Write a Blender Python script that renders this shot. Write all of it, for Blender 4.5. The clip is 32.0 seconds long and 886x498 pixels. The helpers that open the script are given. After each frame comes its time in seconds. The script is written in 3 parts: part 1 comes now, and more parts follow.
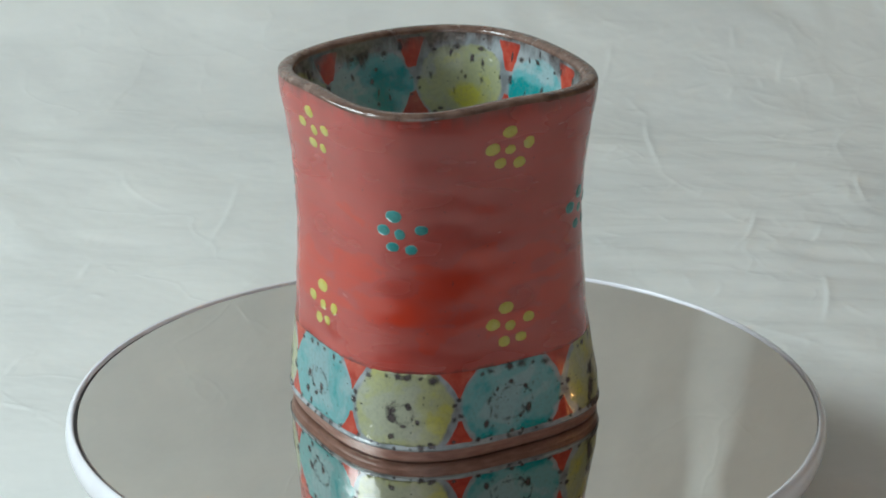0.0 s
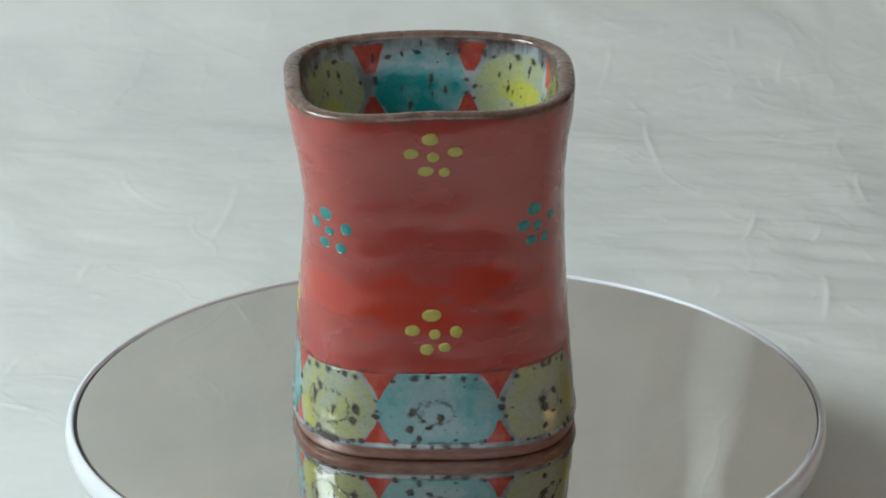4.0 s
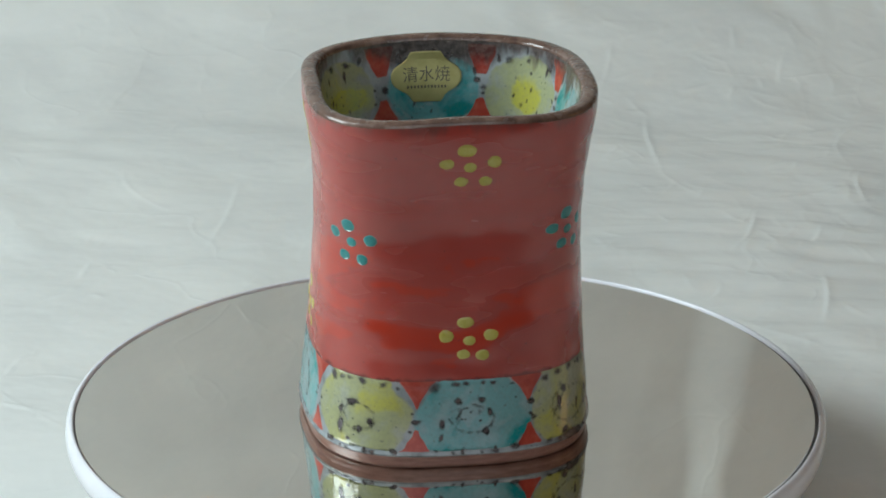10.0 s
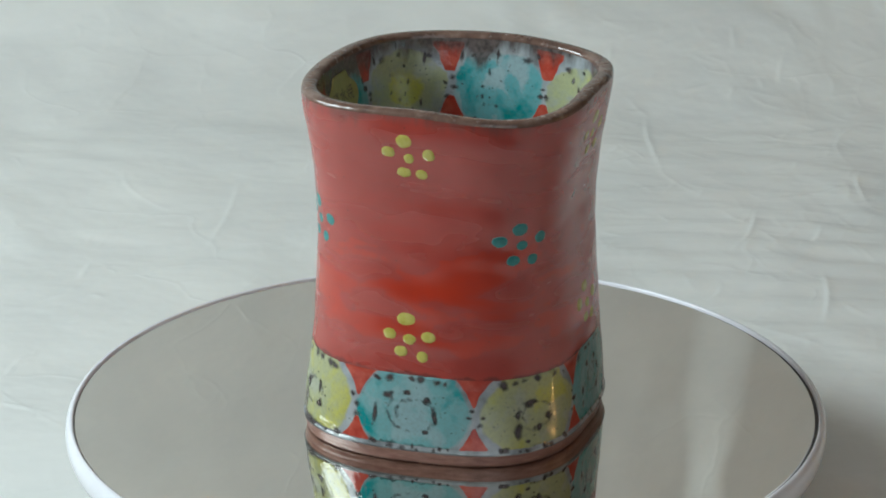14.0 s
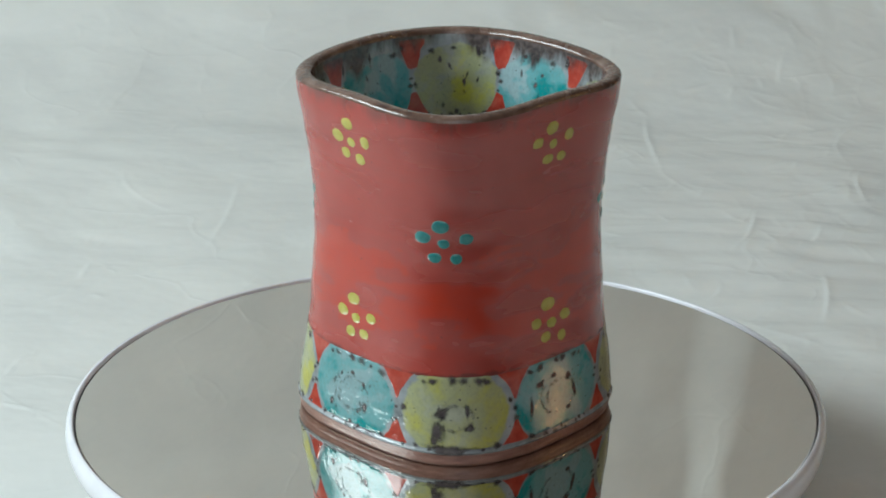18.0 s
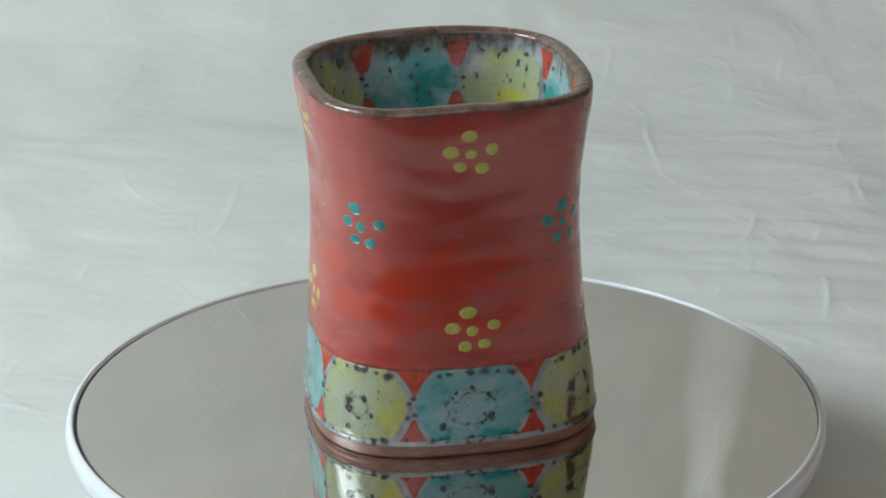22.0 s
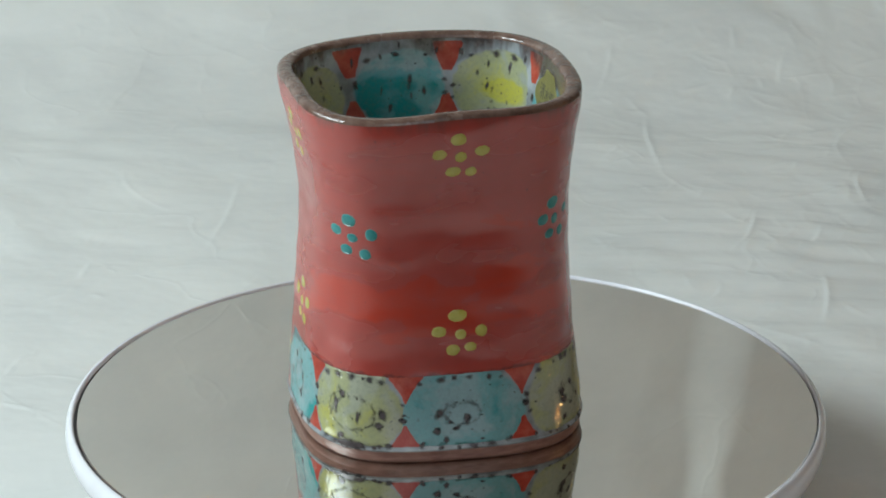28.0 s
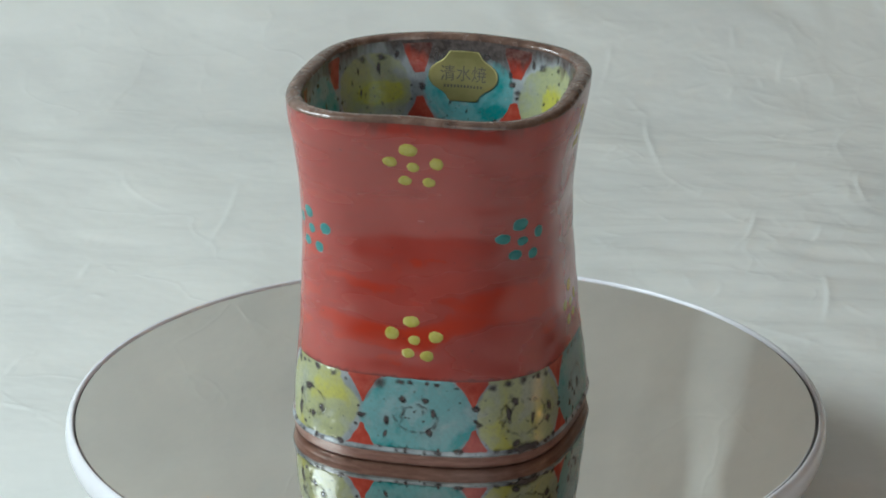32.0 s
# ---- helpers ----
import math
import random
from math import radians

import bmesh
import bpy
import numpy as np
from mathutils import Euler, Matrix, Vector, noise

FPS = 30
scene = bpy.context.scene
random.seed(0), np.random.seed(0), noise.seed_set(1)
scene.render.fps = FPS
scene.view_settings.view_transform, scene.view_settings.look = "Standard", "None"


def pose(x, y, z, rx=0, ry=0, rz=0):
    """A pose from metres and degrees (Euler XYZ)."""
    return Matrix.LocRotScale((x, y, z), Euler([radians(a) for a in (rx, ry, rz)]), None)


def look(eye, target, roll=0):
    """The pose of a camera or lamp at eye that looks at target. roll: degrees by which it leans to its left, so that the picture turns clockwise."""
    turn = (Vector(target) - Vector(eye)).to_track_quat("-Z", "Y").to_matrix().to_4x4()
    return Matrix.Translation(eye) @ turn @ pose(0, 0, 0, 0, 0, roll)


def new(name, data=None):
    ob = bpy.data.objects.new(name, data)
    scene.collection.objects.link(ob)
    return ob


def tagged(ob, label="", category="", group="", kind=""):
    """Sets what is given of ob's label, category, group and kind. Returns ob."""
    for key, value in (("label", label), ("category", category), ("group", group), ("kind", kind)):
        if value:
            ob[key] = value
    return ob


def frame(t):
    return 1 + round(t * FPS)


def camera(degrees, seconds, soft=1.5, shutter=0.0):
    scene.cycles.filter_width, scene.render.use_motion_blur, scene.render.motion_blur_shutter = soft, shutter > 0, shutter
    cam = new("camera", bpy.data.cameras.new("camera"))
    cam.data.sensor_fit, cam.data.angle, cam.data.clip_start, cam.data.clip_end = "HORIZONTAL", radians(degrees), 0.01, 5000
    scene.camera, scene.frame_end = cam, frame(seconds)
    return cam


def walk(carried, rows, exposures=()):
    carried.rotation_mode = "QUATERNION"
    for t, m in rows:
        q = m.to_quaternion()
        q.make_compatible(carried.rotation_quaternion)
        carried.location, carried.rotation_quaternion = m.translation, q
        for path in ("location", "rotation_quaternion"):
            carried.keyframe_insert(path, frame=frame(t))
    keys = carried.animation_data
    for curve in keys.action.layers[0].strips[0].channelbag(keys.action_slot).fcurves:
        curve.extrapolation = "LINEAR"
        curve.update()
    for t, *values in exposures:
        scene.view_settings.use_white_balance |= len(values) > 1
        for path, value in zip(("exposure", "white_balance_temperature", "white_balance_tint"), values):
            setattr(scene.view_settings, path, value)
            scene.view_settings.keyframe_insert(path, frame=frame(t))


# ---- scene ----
# ---- camera and its place ----
cam = camera(17.56, 32.0, soft=1.8)
EYE = (0.00096, -0.69695, 0.30922)
AIM = (EYE[0] - 0.00213, EYE[1] + 0.93457, EYE[2] - 0.35576)
walk(cam, [(0.0, look(EYE, AIM, -0.20)), (32.0, look(EYE, AIM, -0.20))], [(0.0, 0.0), (32.0, 0.0)])

# ---- world and light ----
world = bpy.data.worlds.new("sky")
scene.world = world
world.use_nodes = True
wn = world.node_tree.nodes
wl = world.node_tree.links
sky = wn.new("ShaderNodeTexSky")
sky.sky_type = "NISHITA"
sky.sun_disc = False
sky.sun_elevation = radians(38)
sky.sun_rotation = radians(200)
wl.new(sky.outputs["Color"], wn["Background"].inputs["Color"])
wn["Background"].inputs["Strength"].default_value = 0.12

WIN_X, WIN_Y, WIN_Z, WIN_W, WIN_H = -0.57, -0.05, 0.49, 0.46, 0.52      # window in the west wall
SOUTH_Y, BACK_X, BACK_Z, BACK_W, BACK_H = -1.75, 0.16, 0.85, 1.40, 1.60    # unseen window added in the south wall, behind the camera, for fill


def daylight(name, wide, high, watts, colour, at, to):
    data = bpy.data.lights.new(name, "AREA")
    data.shape = "RECTANGLE"
    data.size, data.size_y, data.energy, data.color = wide - 0.06, high - 0.06, watts, colour
    ob = new(name, data)
    ob.matrix_world = look(at, to)


daylight("west_daylight", WIN_W, WIN_H, 8.7, (0.785, 0.93, 0.965), (WIN_X - 0.03, WIN_Y, WIN_Z), (1.0, WIN_Y, WIN_Z))
# fill light added behind the camera to lift the cup's front
daylight("south_fill", BACK_W, BACK_H, 1.85, (1.0, 0.91, 0.78), (BACK_X, SOUTH_Y - 0.03, BACK_Z), (BACK_X, 0.0, BACK_Z))


# ---- materials ----
def material(name, rough=0.5, metal=0.0, colour=(0.5, 0.5, 0.5), coat=0.0):
    m = bpy.data.materials.new(name)
    m.use_nodes = True
    b = m.node_tree.nodes["Principled BSDF"]
    b.inputs["Base Color"].default_value = (*colour, 1)
    b.inputs["Roughness"].default_value = rough
    b.inputs["Metallic"].default_value = metal
    b.inputs["Coat Weight"].default_value = coat
    b.inputs["Coat Roughness"].default_value = 0.06
    return m, m.node_tree, b


def node(tree, kind, **values):
    n = tree.nodes.new(kind)
    for key, value in values.items():
        n.inputs[key.replace("_", " ")].default_value = value
    return n


def coords(tree, out="Object", scale=(1, 1, 1)):
    c = tree.nodes.new("ShaderNodeTexCoord")
    s = tree.nodes.new("ShaderNodeMapping")
    s.inputs["Scale"].default_value = scale
    tree.links.new(c.outputs[out], s.inputs["Vector"])
    return s.outputs["Vector"]


def noise_of(tree, vector, scale, detail=4.0, rough=0.55, distortion=0.0):
    n = node(tree, "ShaderNodeTexNoise", Scale=scale, Detail=detail, Roughness=rough, Distortion=distortion)
    tree.links.new(vector, n.inputs["Vector"])
    return n.outputs["Fac"]


def ramp(tree, fac, *stops):
    r = tree.nodes.new("ShaderNodeValToRGB")
    e = r.color_ramp.elements
    while len(e) < len(stops):
        e.new(0.5)
    for k, (at, colour) in enumerate(stops):
        e[k].position = at
        e[k].color = (*colour, 1) if len(colour) == 3 else colour
    tree.links.new(fac, r.inputs["Fac"])
    return r.outputs["Color"]


def grey(v):
    return (v, v, v)


def mixed(tree, fac, a, b):
    m = tree.nodes.new("ShaderNodeMix")
    m.data_type = "RGBA"
    for socket, value in ((m.inputs["Factor"], fac), (m.inputs["A"], a), (m.inputs["B"], b)):
        if isinstance(value, (int, float)):
            socket.default_value = value
        elif isinstance(value, tuple):
            socket.default_value = (*value, 1)
        else:
            tree.links.new(value, socket)
    return m.outputs["Result"]


def calc(tree, op, a, b=0.0, clamp=False):
    m = tree.nodes.new("ShaderNodeMath")
    m.operation = op
    m.use_clamp = clamp
    for socket, value in zip(m.inputs, (a, b)):
        if isinstance(value, (int, float)):
            socket.default_value = value
        else:
            tree.links.new(value, socket)
    return m.outputs["Value"]


def bump(tree, bsdf, height, strength=0.3, distance=0.001, coat=False):
    b = node(tree, "ShaderNodeBump", Strength=strength, Distance=distance)
    tree.links.new(height, b.inputs["Height"])
    tree.links.new(b.outputs["Normal"], bsdf.inputs["Normal"])
    if coat:
        tree.links.new(b.outputs["Normal"], bsdf.inputs["Coat Normal"])
    return b


def height_mm(tree, lo, hi):
    """0 at lo, 1 at hi millimetres above the cup's base."""
    c = tree.nodes.new("ShaderNodeTexCoord")
    s = tree.nodes.new("ShaderNodeSeparateXYZ")
    tree.links.new(c.outputs["Object"], s.inputs["Vector"])
    r = tree.nodes.new("ShaderNodeMapRange")
    r.inputs["From Min"].default_value = lo / 1000
    r.inputs["From Max"].default_value = hi / 1000
    tree.links.new(s.outputs["Z"], r.inputs["Value"])
    return r.outputs["Result"]


def iron_runs(t, col, top=91.5, amount=0.92):
    """Brown iron glaze that runs down from the lip, thick here and thin there."""
    run = noise_of(t, coords(t, "Object", (330, 330, 70)), 1.0, 3, 0.6)
    much = noise_of(t, coords(t, "Object", (75, 75, 20)), 1.0, 2, 0.5)
    edge = calc(t, "ADD", height_mm(t, top - 13.0, top), calc(t, "MULTIPLY", calc(t, "SUBTRACT", run, 0.5), 0.75))
    edge = calc(t, "ADD", edge, calc(t, "MULTIPLY", calc(t, "SUBTRACT", much, 0.5), 1.5))
    grain = ramp(t, noise_of(t, coords(t), 700, 3), (0.35, (0.045, 0.030, 0.027)), (0.65, (0.115, 0.085, 0.078)))
    return mixed(t, ramp(t, edge, (0.55, grey(0)), (0.85, grey(amount))), col, grain)


def make_red_glaze():
    m, t, b = material("red_glaze", 0.24)
    b.inputs["IOR"].default_value = 1.74
    v = coords(t)
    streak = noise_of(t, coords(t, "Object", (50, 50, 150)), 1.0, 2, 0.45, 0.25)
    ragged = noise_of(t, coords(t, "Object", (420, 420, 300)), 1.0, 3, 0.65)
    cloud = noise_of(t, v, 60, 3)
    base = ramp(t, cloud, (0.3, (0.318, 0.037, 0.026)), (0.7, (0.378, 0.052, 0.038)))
    # gaps in the reflected haze, coloured in as redder dab rows round lower belly
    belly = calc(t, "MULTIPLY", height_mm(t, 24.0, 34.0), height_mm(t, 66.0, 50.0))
    haze_gap = calc(t, "ADD", streak, calc(t, "MULTIPLY", calc(t, "SUBTRACT", belly, 0.75), 0.30))
    haze_gap = calc(t, "ADD", haze_gap, calc(t, "MULTIPLY", calc(t, "SUBTRACT", ragged, 0.5), 0.13))
    deep = mixed(t, ramp(t, haze_gap, (0.552, grey(0)), (0.580, grey(0.6)), (0.70, grey(0.9))), base, (0.430, 0.030, 0.009))
    # fine lines of the wheel and the wide brush
    lines = noise_of(t, coords(t, "Object", (22, 22, 620)), 1.0, 3, 0.6)
    deep = mixed(t, ramp(t, lines, (0.48, grey(0)), (0.74, grey(0.22))), deep, (0.42, 0.034, 0.016))
    deep = mixed(t, ramp(t, lines, (0.28, grey(0.06)), (0.48, grey(0))), deep, (0.24, 0.036, 0.029))
    # brown glaze of the lip runs down in streaks
    run = noise_of(t, coords(t, "Object", (420, 420, 60)), 1.0, 3)
    much = noise_of(t, coords(t, "Object", (90, 90, 20)), 1.0, 2)
    edge = calc(t, "ADD", height_mm(t, 84.5, 92.2), calc(t, "MULTIPLY", calc(t, "SUBTRACT", run, 0.5), 0.9))
    edge = calc(t, "ADD", edge, calc(t, "MULTIPLY", calc(t, "SUBTRACT", much, 0.5), 1.1))
    col = mixed(t, ramp(t, edge, (0.50, grey(0)), (0.92, grey(0.75))), deep, (0.15, 0.050, 0.040))
    pin = noise_of(t, v, 900, 1)
    col = mixed(t, ramp(t, pin, (0.75, grey(0)), (0.80, grey(0.7))), col, (0.10, 0.03, 0.03))
    # a dark seam where the red meets the band
    seam = calc(t, "ADD", height_mm(t, 26.0, 23.4), calc(t, "MULTIPLY", calc(t, "SUBTRACT", noise_of(t, v, 210, 3), 0.5), 1.6))
    col = mixed(t, ramp(t, seam, (0.66, grey(0)), (0.92, grey(0.8))), col, (0.13, 0.022, 0.018))
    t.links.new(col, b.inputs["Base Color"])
    t.links.new(ramp(t, streak, (0.40, grey(0.28)), (0.62, grey(0.17))), b.inputs["Roughness"])
    bump(t, b, calc(t, "ADD", noise_of(t, v, 140, 0), calc(t, "MULTIPLY", lines, 0.04)), 0.2, 0.0005)
    return m


def white_colour(t):
    """Greyish white glaze with clouds and dark pinholes."""
    v = coords(t)
    col = ramp(t, noise_of(t, v, 130, 5), (0.32, (0.15, 0.16, 0.165)), (0.5, (0.27, 0.295, 0.305)), (0.72, (0.39, 0.415, 0.42)))
    spot = noise_of(t, v, 520, 3, 0.6)
    return mixed(t, ramp(t, spot, (0.66, grey(0)), (0.74, grey(0.8))), col, (0.06, 0.05, 0.055))


def make_white_glaze():
    m, t, b = material("white_crackle_glaze", 0.09)
    v = coords(t)
    t.links.new(iron_runs(t, white_colour(t)), b.inputs["Base Color"])
    b.inputs["IOR"].default_value = 1.6
    bump(t, b, calc(t, "ADD", noise_of(t, v, 240, 3), calc(t, "MULTIPLY", noise_of(t, v, 1100, 2), 0.35)), 0.35, 0.0008)
    return m


def make_brown_glaze():
    m, t, b = material("brown_lip_glaze", 0.18)
    v = coords(t)
    a = noise_of(t, coords(t, "Object", (190, 190, 120)), 1.0, 4, 0.6)
    col = ramp(t, a, (0.30, (0.075, 0.043, 0.033)), (0.50, (0.140, 0.080, 0.060)), (0.72, (0.215, 0.140, 0.110)))
    t.links.new(col, b.inputs["Base Color"])
    t.links.new(ramp(t, noise_of(t, v, 300, 3), (0.3, grey(0.14)), (0.7, grey(0.30))), b.inputs["Roughness"])
    b.inputs["IOR"].default_value = 1.65
    bump(t, b, noise_of(t, v, 330, 2), 0.42, 0.0008)
    return m


def make_foot_clay():
    m, t, b = material("brown_foot_clay", 0.33)
    v = coords(t)
    col = ramp(t, noise_of(t, coords(t, "Object", (200, 200, 900)), 1.0, 4), (0.3, (0.185, 0.082, 0.060)), (0.7, (0.31, 0.165, 0.128)))
    t.links.new(col, b.inputs["Base Color"])
    bump(t, b, noise_of(t, v, 900, 3), 0.3, 0.0004)
    return m


def make_enamel(name, pale, mid, deep, outward, rough=0.08, patchy=1.45):
    """A translucent wash: pale where thin, deep where it pooled towards the edge and the foot."""
    m, t, b = material(name, rough)
    b.inputs["IOR"].default_value = 1.5
    b.inputs["Specular IOR Level"].default_value = 0.0
    v = coords(t)
    a = t.nodes.new("ShaderNodeAttribute")
    a.attribute_name = "reach"
    wash = noise_of(t, v, 85, 3, 0.5, 0.6)
    fine = noise_of(t, v, 420, 4, 0.65)
    w = calc(t, "MULTIPLY", calc(t, "SUBTRACT", wash, 0.5), patchy)
    w = calc(t, "ADD", calc(t, "ADD", w, 0.5), calc(t, "MULTIPLY", calc(t, "SUBTRACT", fine, 0.5), 0.30))
    w = calc(t, "ADD", w, calc(t, "MULTIPLY", calc(t, "SUBTRACT", a.outputs["Fac"], 0.62), outward))
    col = ramp(t, w, (0.34, pale), (0.48, mid), (0.58, mid), (0.80, deep))
    grain = noise_of(t, v, 1000, 3, 0.6)
    col = mixed(t, ramp(t, grain, (0.44, grey(0.0)), (0.68, grey(0.22))), col, (0.15, 0.17, 0.15))
    spot = noise_of(t, v, 650, 2)
    col = mixed(t, ramp(t, spot, (0.68, grey(0)), (0.76, grey(0.6))), col, (0.10, 0.10, 0.10))
    # the wash thins out into the white glaze
    n = noise_of(t, v, 300, 3, 0.6)
    thin = t.nodes.new("ShaderNodeAttribute")
    thin.attribute_name = "fade"
    edge = calc(t, "ADD", thin.outputs["Fac"], calc(t, "MULTIPLY", calc(t, "SUBTRACT", n, 0.5), 1.0))
    col = mixed(t, ramp(t, edge, (0.15, grey(0)), (0.85, grey(1))), white_colour(t), col)
    t.links.new(iron_runs(t, col, 91.5, 0.9), b.inputs["Base Color"])
    t.links.new(ramp(t, wash, (0.3, grey(0.19)), (0.7, grey(0.09))), b.inputs["Roughness"])
    # a crackled skin that glints
    glint = node(t, "ShaderNodeBump", Strength=1.0, Distance=0.00015)
    t.links.new(noise_of(t, v, 900, 1, 0.4), glint.inputs["Height"])
    t.links.new(glint.outputs["Normal"], b.inputs["Coat Normal"])
    b.inputs["Coat Weight"].default_value = 0.78
    b.inputs["Coat IOR"].default_value = 1.6
    b.inputs["Coat Roughness"].default_value = 0.01
    bump(t, b, calc(t, "ADD", fine, calc(t, "MULTIPLY", noise_of(t, v, 170, 2), 0.8)), 0.20, 0.0008)
    return m


def thin_edge(t, b, scale, soft=0.5):
    """Lets the glaze below show where the enamel runs out."""
    a = t.nodes.new("ShaderNodeAttribute")
    a.attribute_name = "fade"
    n = noise_of(t, coords(t), scale, 3, 0.6)
    edge = calc(t, "ADD", a.outputs["Fac"], calc(t, "MULTIPLY", calc(t, "SUBTRACT", n, 0.5), 0.9))
    t.links.new(ramp(t, edge, (0.5 - soft / 2, grey(0)), (0.5 + soft / 2, grey(1))), b.inputs["Alpha"])
    return a.outputs["Fac"]


def make_wedge():
    m, t, b = material("red_enamel", 0.15)
    v = coords(t)
    col = ramp(t, noise_of(t, v, 260, 4, 0.6), (0.30, (0.31, 0.032, 0.021)), (0.52, (0.40, 0.058, 0.036)), (0.72, (0.46, 0.10, 0.068)))
    thin = t.nodes.new("ShaderNodeAttribute")
    thin.attribute_name = "fade"
    edge = calc(t, "ADD", thin.outputs["Fac"], calc(t, "MULTIPLY", calc(t, "SUBTRACT", noise_of(t, v, 420, 3), 0.5), 0.9))
    col = mixed(t, ramp(t, edge, (0.12, grey(0)), (0.55, grey(1))), white_colour(t), col)
    t.links.new(iron_runs(t, col, 92.3, 0.85), b.inputs["Base Color"])
    bump(t, b, noise_of(t, v, 300, 3), 0.35, 0.0008)
    return m


def make_speck():
    m, t, b = material("iron_black_speck", 0.22)
    col = ramp(t, noise_of(t, coords(t), 500, 3), (0.3, (0.044, 0.036, 0.037)), (0.7, (0.105, 0.088, 0.085)))
    bump(t, b, noise_of(t, coords(t), 1500, 2, 0.6), 0.35, 0.0005)
    t.links.new(col, b.inputs["Base Color"])
    thin_edge(t, b, 700, 0.85)
    return m


def make_teal_dot():
    m, t, b = material("teal_dot_enamel", 0.12)
    a = t.nodes.new("ShaderNodeAttribute")
    a.attribute_name = "fade"
    n = noise_of(t, coords(t), 450, 3)
    deep = ramp(t, n, (0.3, (0.010, 0.15, 0.15)), (0.7, (0.04, 0.26, 0.25)))
    t.links.new(mixed(t, ramp(t, a.outputs["Fac"], (0.15, grey(0)), (0.75, grey(1))), (0.16, 0.33, 0.31), deep), b.inputs["Base Color"])
    return m


def make_plain(name, a, c, scale, rough, bumps=0.2, dist=0.0004, metal=0.0, detail=4):
    m, t, b = material(name, rough, metal)
    v = coords(t)
    n = noise_of(t, v, scale, detail)
    t.links.new(ramp(t, n, (0.3, a), (0.7, c)), b.inputs["Base Color"])
    if bumps:
        bump(t, b, noise_of(t, v, scale * 3, 3), bumps, dist)
    return m


def make_paper():
    m, t, b = material("washi_paper", 0.75)
    v = coords(t)
    fibre = noise_of(t, coords(t, "Object", (90, 220, 220)), 1.0, 4, 0.5, 1.0)
    cloud = noise_of(t, v, 14, 4)
    col = mixed(t, calc(t, "MULTIPLY", fibre, 0.35), ramp(t, cloud, (0.34, (0.62, 0.622, 0.60)), (0.66, (0.72, 0.715, 0.68))), (0.80, 0.79, 0.75))
    t.links.new(col, b.inputs["Base Color"])
    # thin crackled folds, here and there
    warped = t.nodes.new("ShaderNodeVectorMath")
    warped.operation = "MULTIPLY_ADD"
    n = node(t, "ShaderNodeTexNoise", Scale=22.0, Detail=3.0)
    t.links.new(v, n.inputs["Vector"])
    t.links.new(n.outputs["Color"], warped.inputs[0])
    warped.inputs[1].default_value = (0.035, 0.035, 0.035)
    t.links.new(v, warped.inputs[2])
    cell = node(t, "ShaderNodeTexVoronoi", Scale=26.0)
    cell.feature = "DISTANCE_TO_EDGE"
    t.links.new(warped.outputs["Vector"], cell.inputs["Vector"])
    fold = ramp(t, cell.outputs["Distance"], (0.0, grey(1)), (0.045, grey(0)))
    mask = ramp(t, noise_of(t, v, 17, 3), (0.48, grey(0)), (0.62, grey(1)))
    h = calc(t, "ADD", noise_of(t, v, 45, 3, 0.5), calc(t, "MULTIPLY", fibre, 0.04))
    h = calc(t, "ADD", h, calc(t, "MULTIPLY", calc(t, "MULTIPLY", fold, mask), 0.22))
    bump(t, b, h, 0.18, 0.003)
    b.inputs["Sheen Weight"].default_value = 0.1
    return m


def make_mirror():
    m, t, b = material("mirror_glass", 0.015, 1.0)
    n = noise_of(t, coords(t), 30, 3)
    t.links.new(ramp(t, n, (0.3, (0.72, 0.70, 0.665)), (0.7, (0.745, 0.725, 0.69))), b.inputs["Base Color"])
    return m


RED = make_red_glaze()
WHITE = make_white_glaze()
BROWN = make_brown_glaze()
FOOT = make_foot_clay()
TEAL = make_enamel("teal_enamel", (0.235, 0.36, 0.372), (0.150, 0.335, 0.342), (0.004, 0.235, 0.24), 0.26)
YELLOW = make_enamel("yellow_enamel", (0.345, 0.36, 0.265), (0.35, 0.362, 0.195), (0.42, 0.40, 0.095), 0.06)
TEAL_THIN = make_enamel("thin_teal_enamel", (0.27, 0.385, 0.40), (0.115, 0.33, 0.345), (0.004, 0.225, 0.23), 0.30, 0.08, 1.8)
YELLOW_THIN = make_enamel("thin_yellow_enamel", (0.30, 0.32, 0.265), (0.33, 0.345, 0.19), (0.42, 0.40, 0.070), 0.34, 0.08, 1.3)
WEDGE = make_wedge()
SPECK = make_speck()
DOT_YELLOW = make_plain("yellow_dot_enamel", (0.40, 0.35, 0.055), (0.50, 0.45, 0.13), 500, 0.12)
DOT_TEAL = make_teal_dot()
GOLD = make_plain("gold_foil", (0.40, 0.36, 0.14), (0.48, 0.44, 0.19), 300, 0.36, 0.15, 0.0002, 0.8)
INK = make_plain("black_ink", (0.07, 0.065, 0.05), (0.10, 0.09, 0.07), 300, 0.5, 0)
PAPER = make_paper()
MIRROR = make_mirror()
PLASTIC = make_plain("white_plastic", (0.72, 0.71, 0.75), (0.78, 0.77, 0.80), 80, 0.17, 0.08)
DARK = make_plain("dark_gap", (0.02, 0.018, 0.02), (0.04, 0.035, 0.035), 200, 0.5, 0)
WOOD = make_plain("dark_table_wood", (0.036, 0.025, 0.018), (0.060, 0.042, 0.031), 14, 0.65, 0.1)
WALL = make_plain("cream_wall_paint", (0.46, 0.44, 0.40), (0.52, 0.50, 0.46), 6, 0.8, 0.1)
OCHRE = make_plain("ochre_wall_paint", (0.25, 0.185, 0.12), (0.30, 0.22, 0.145), 6, 0.7, 0.1)
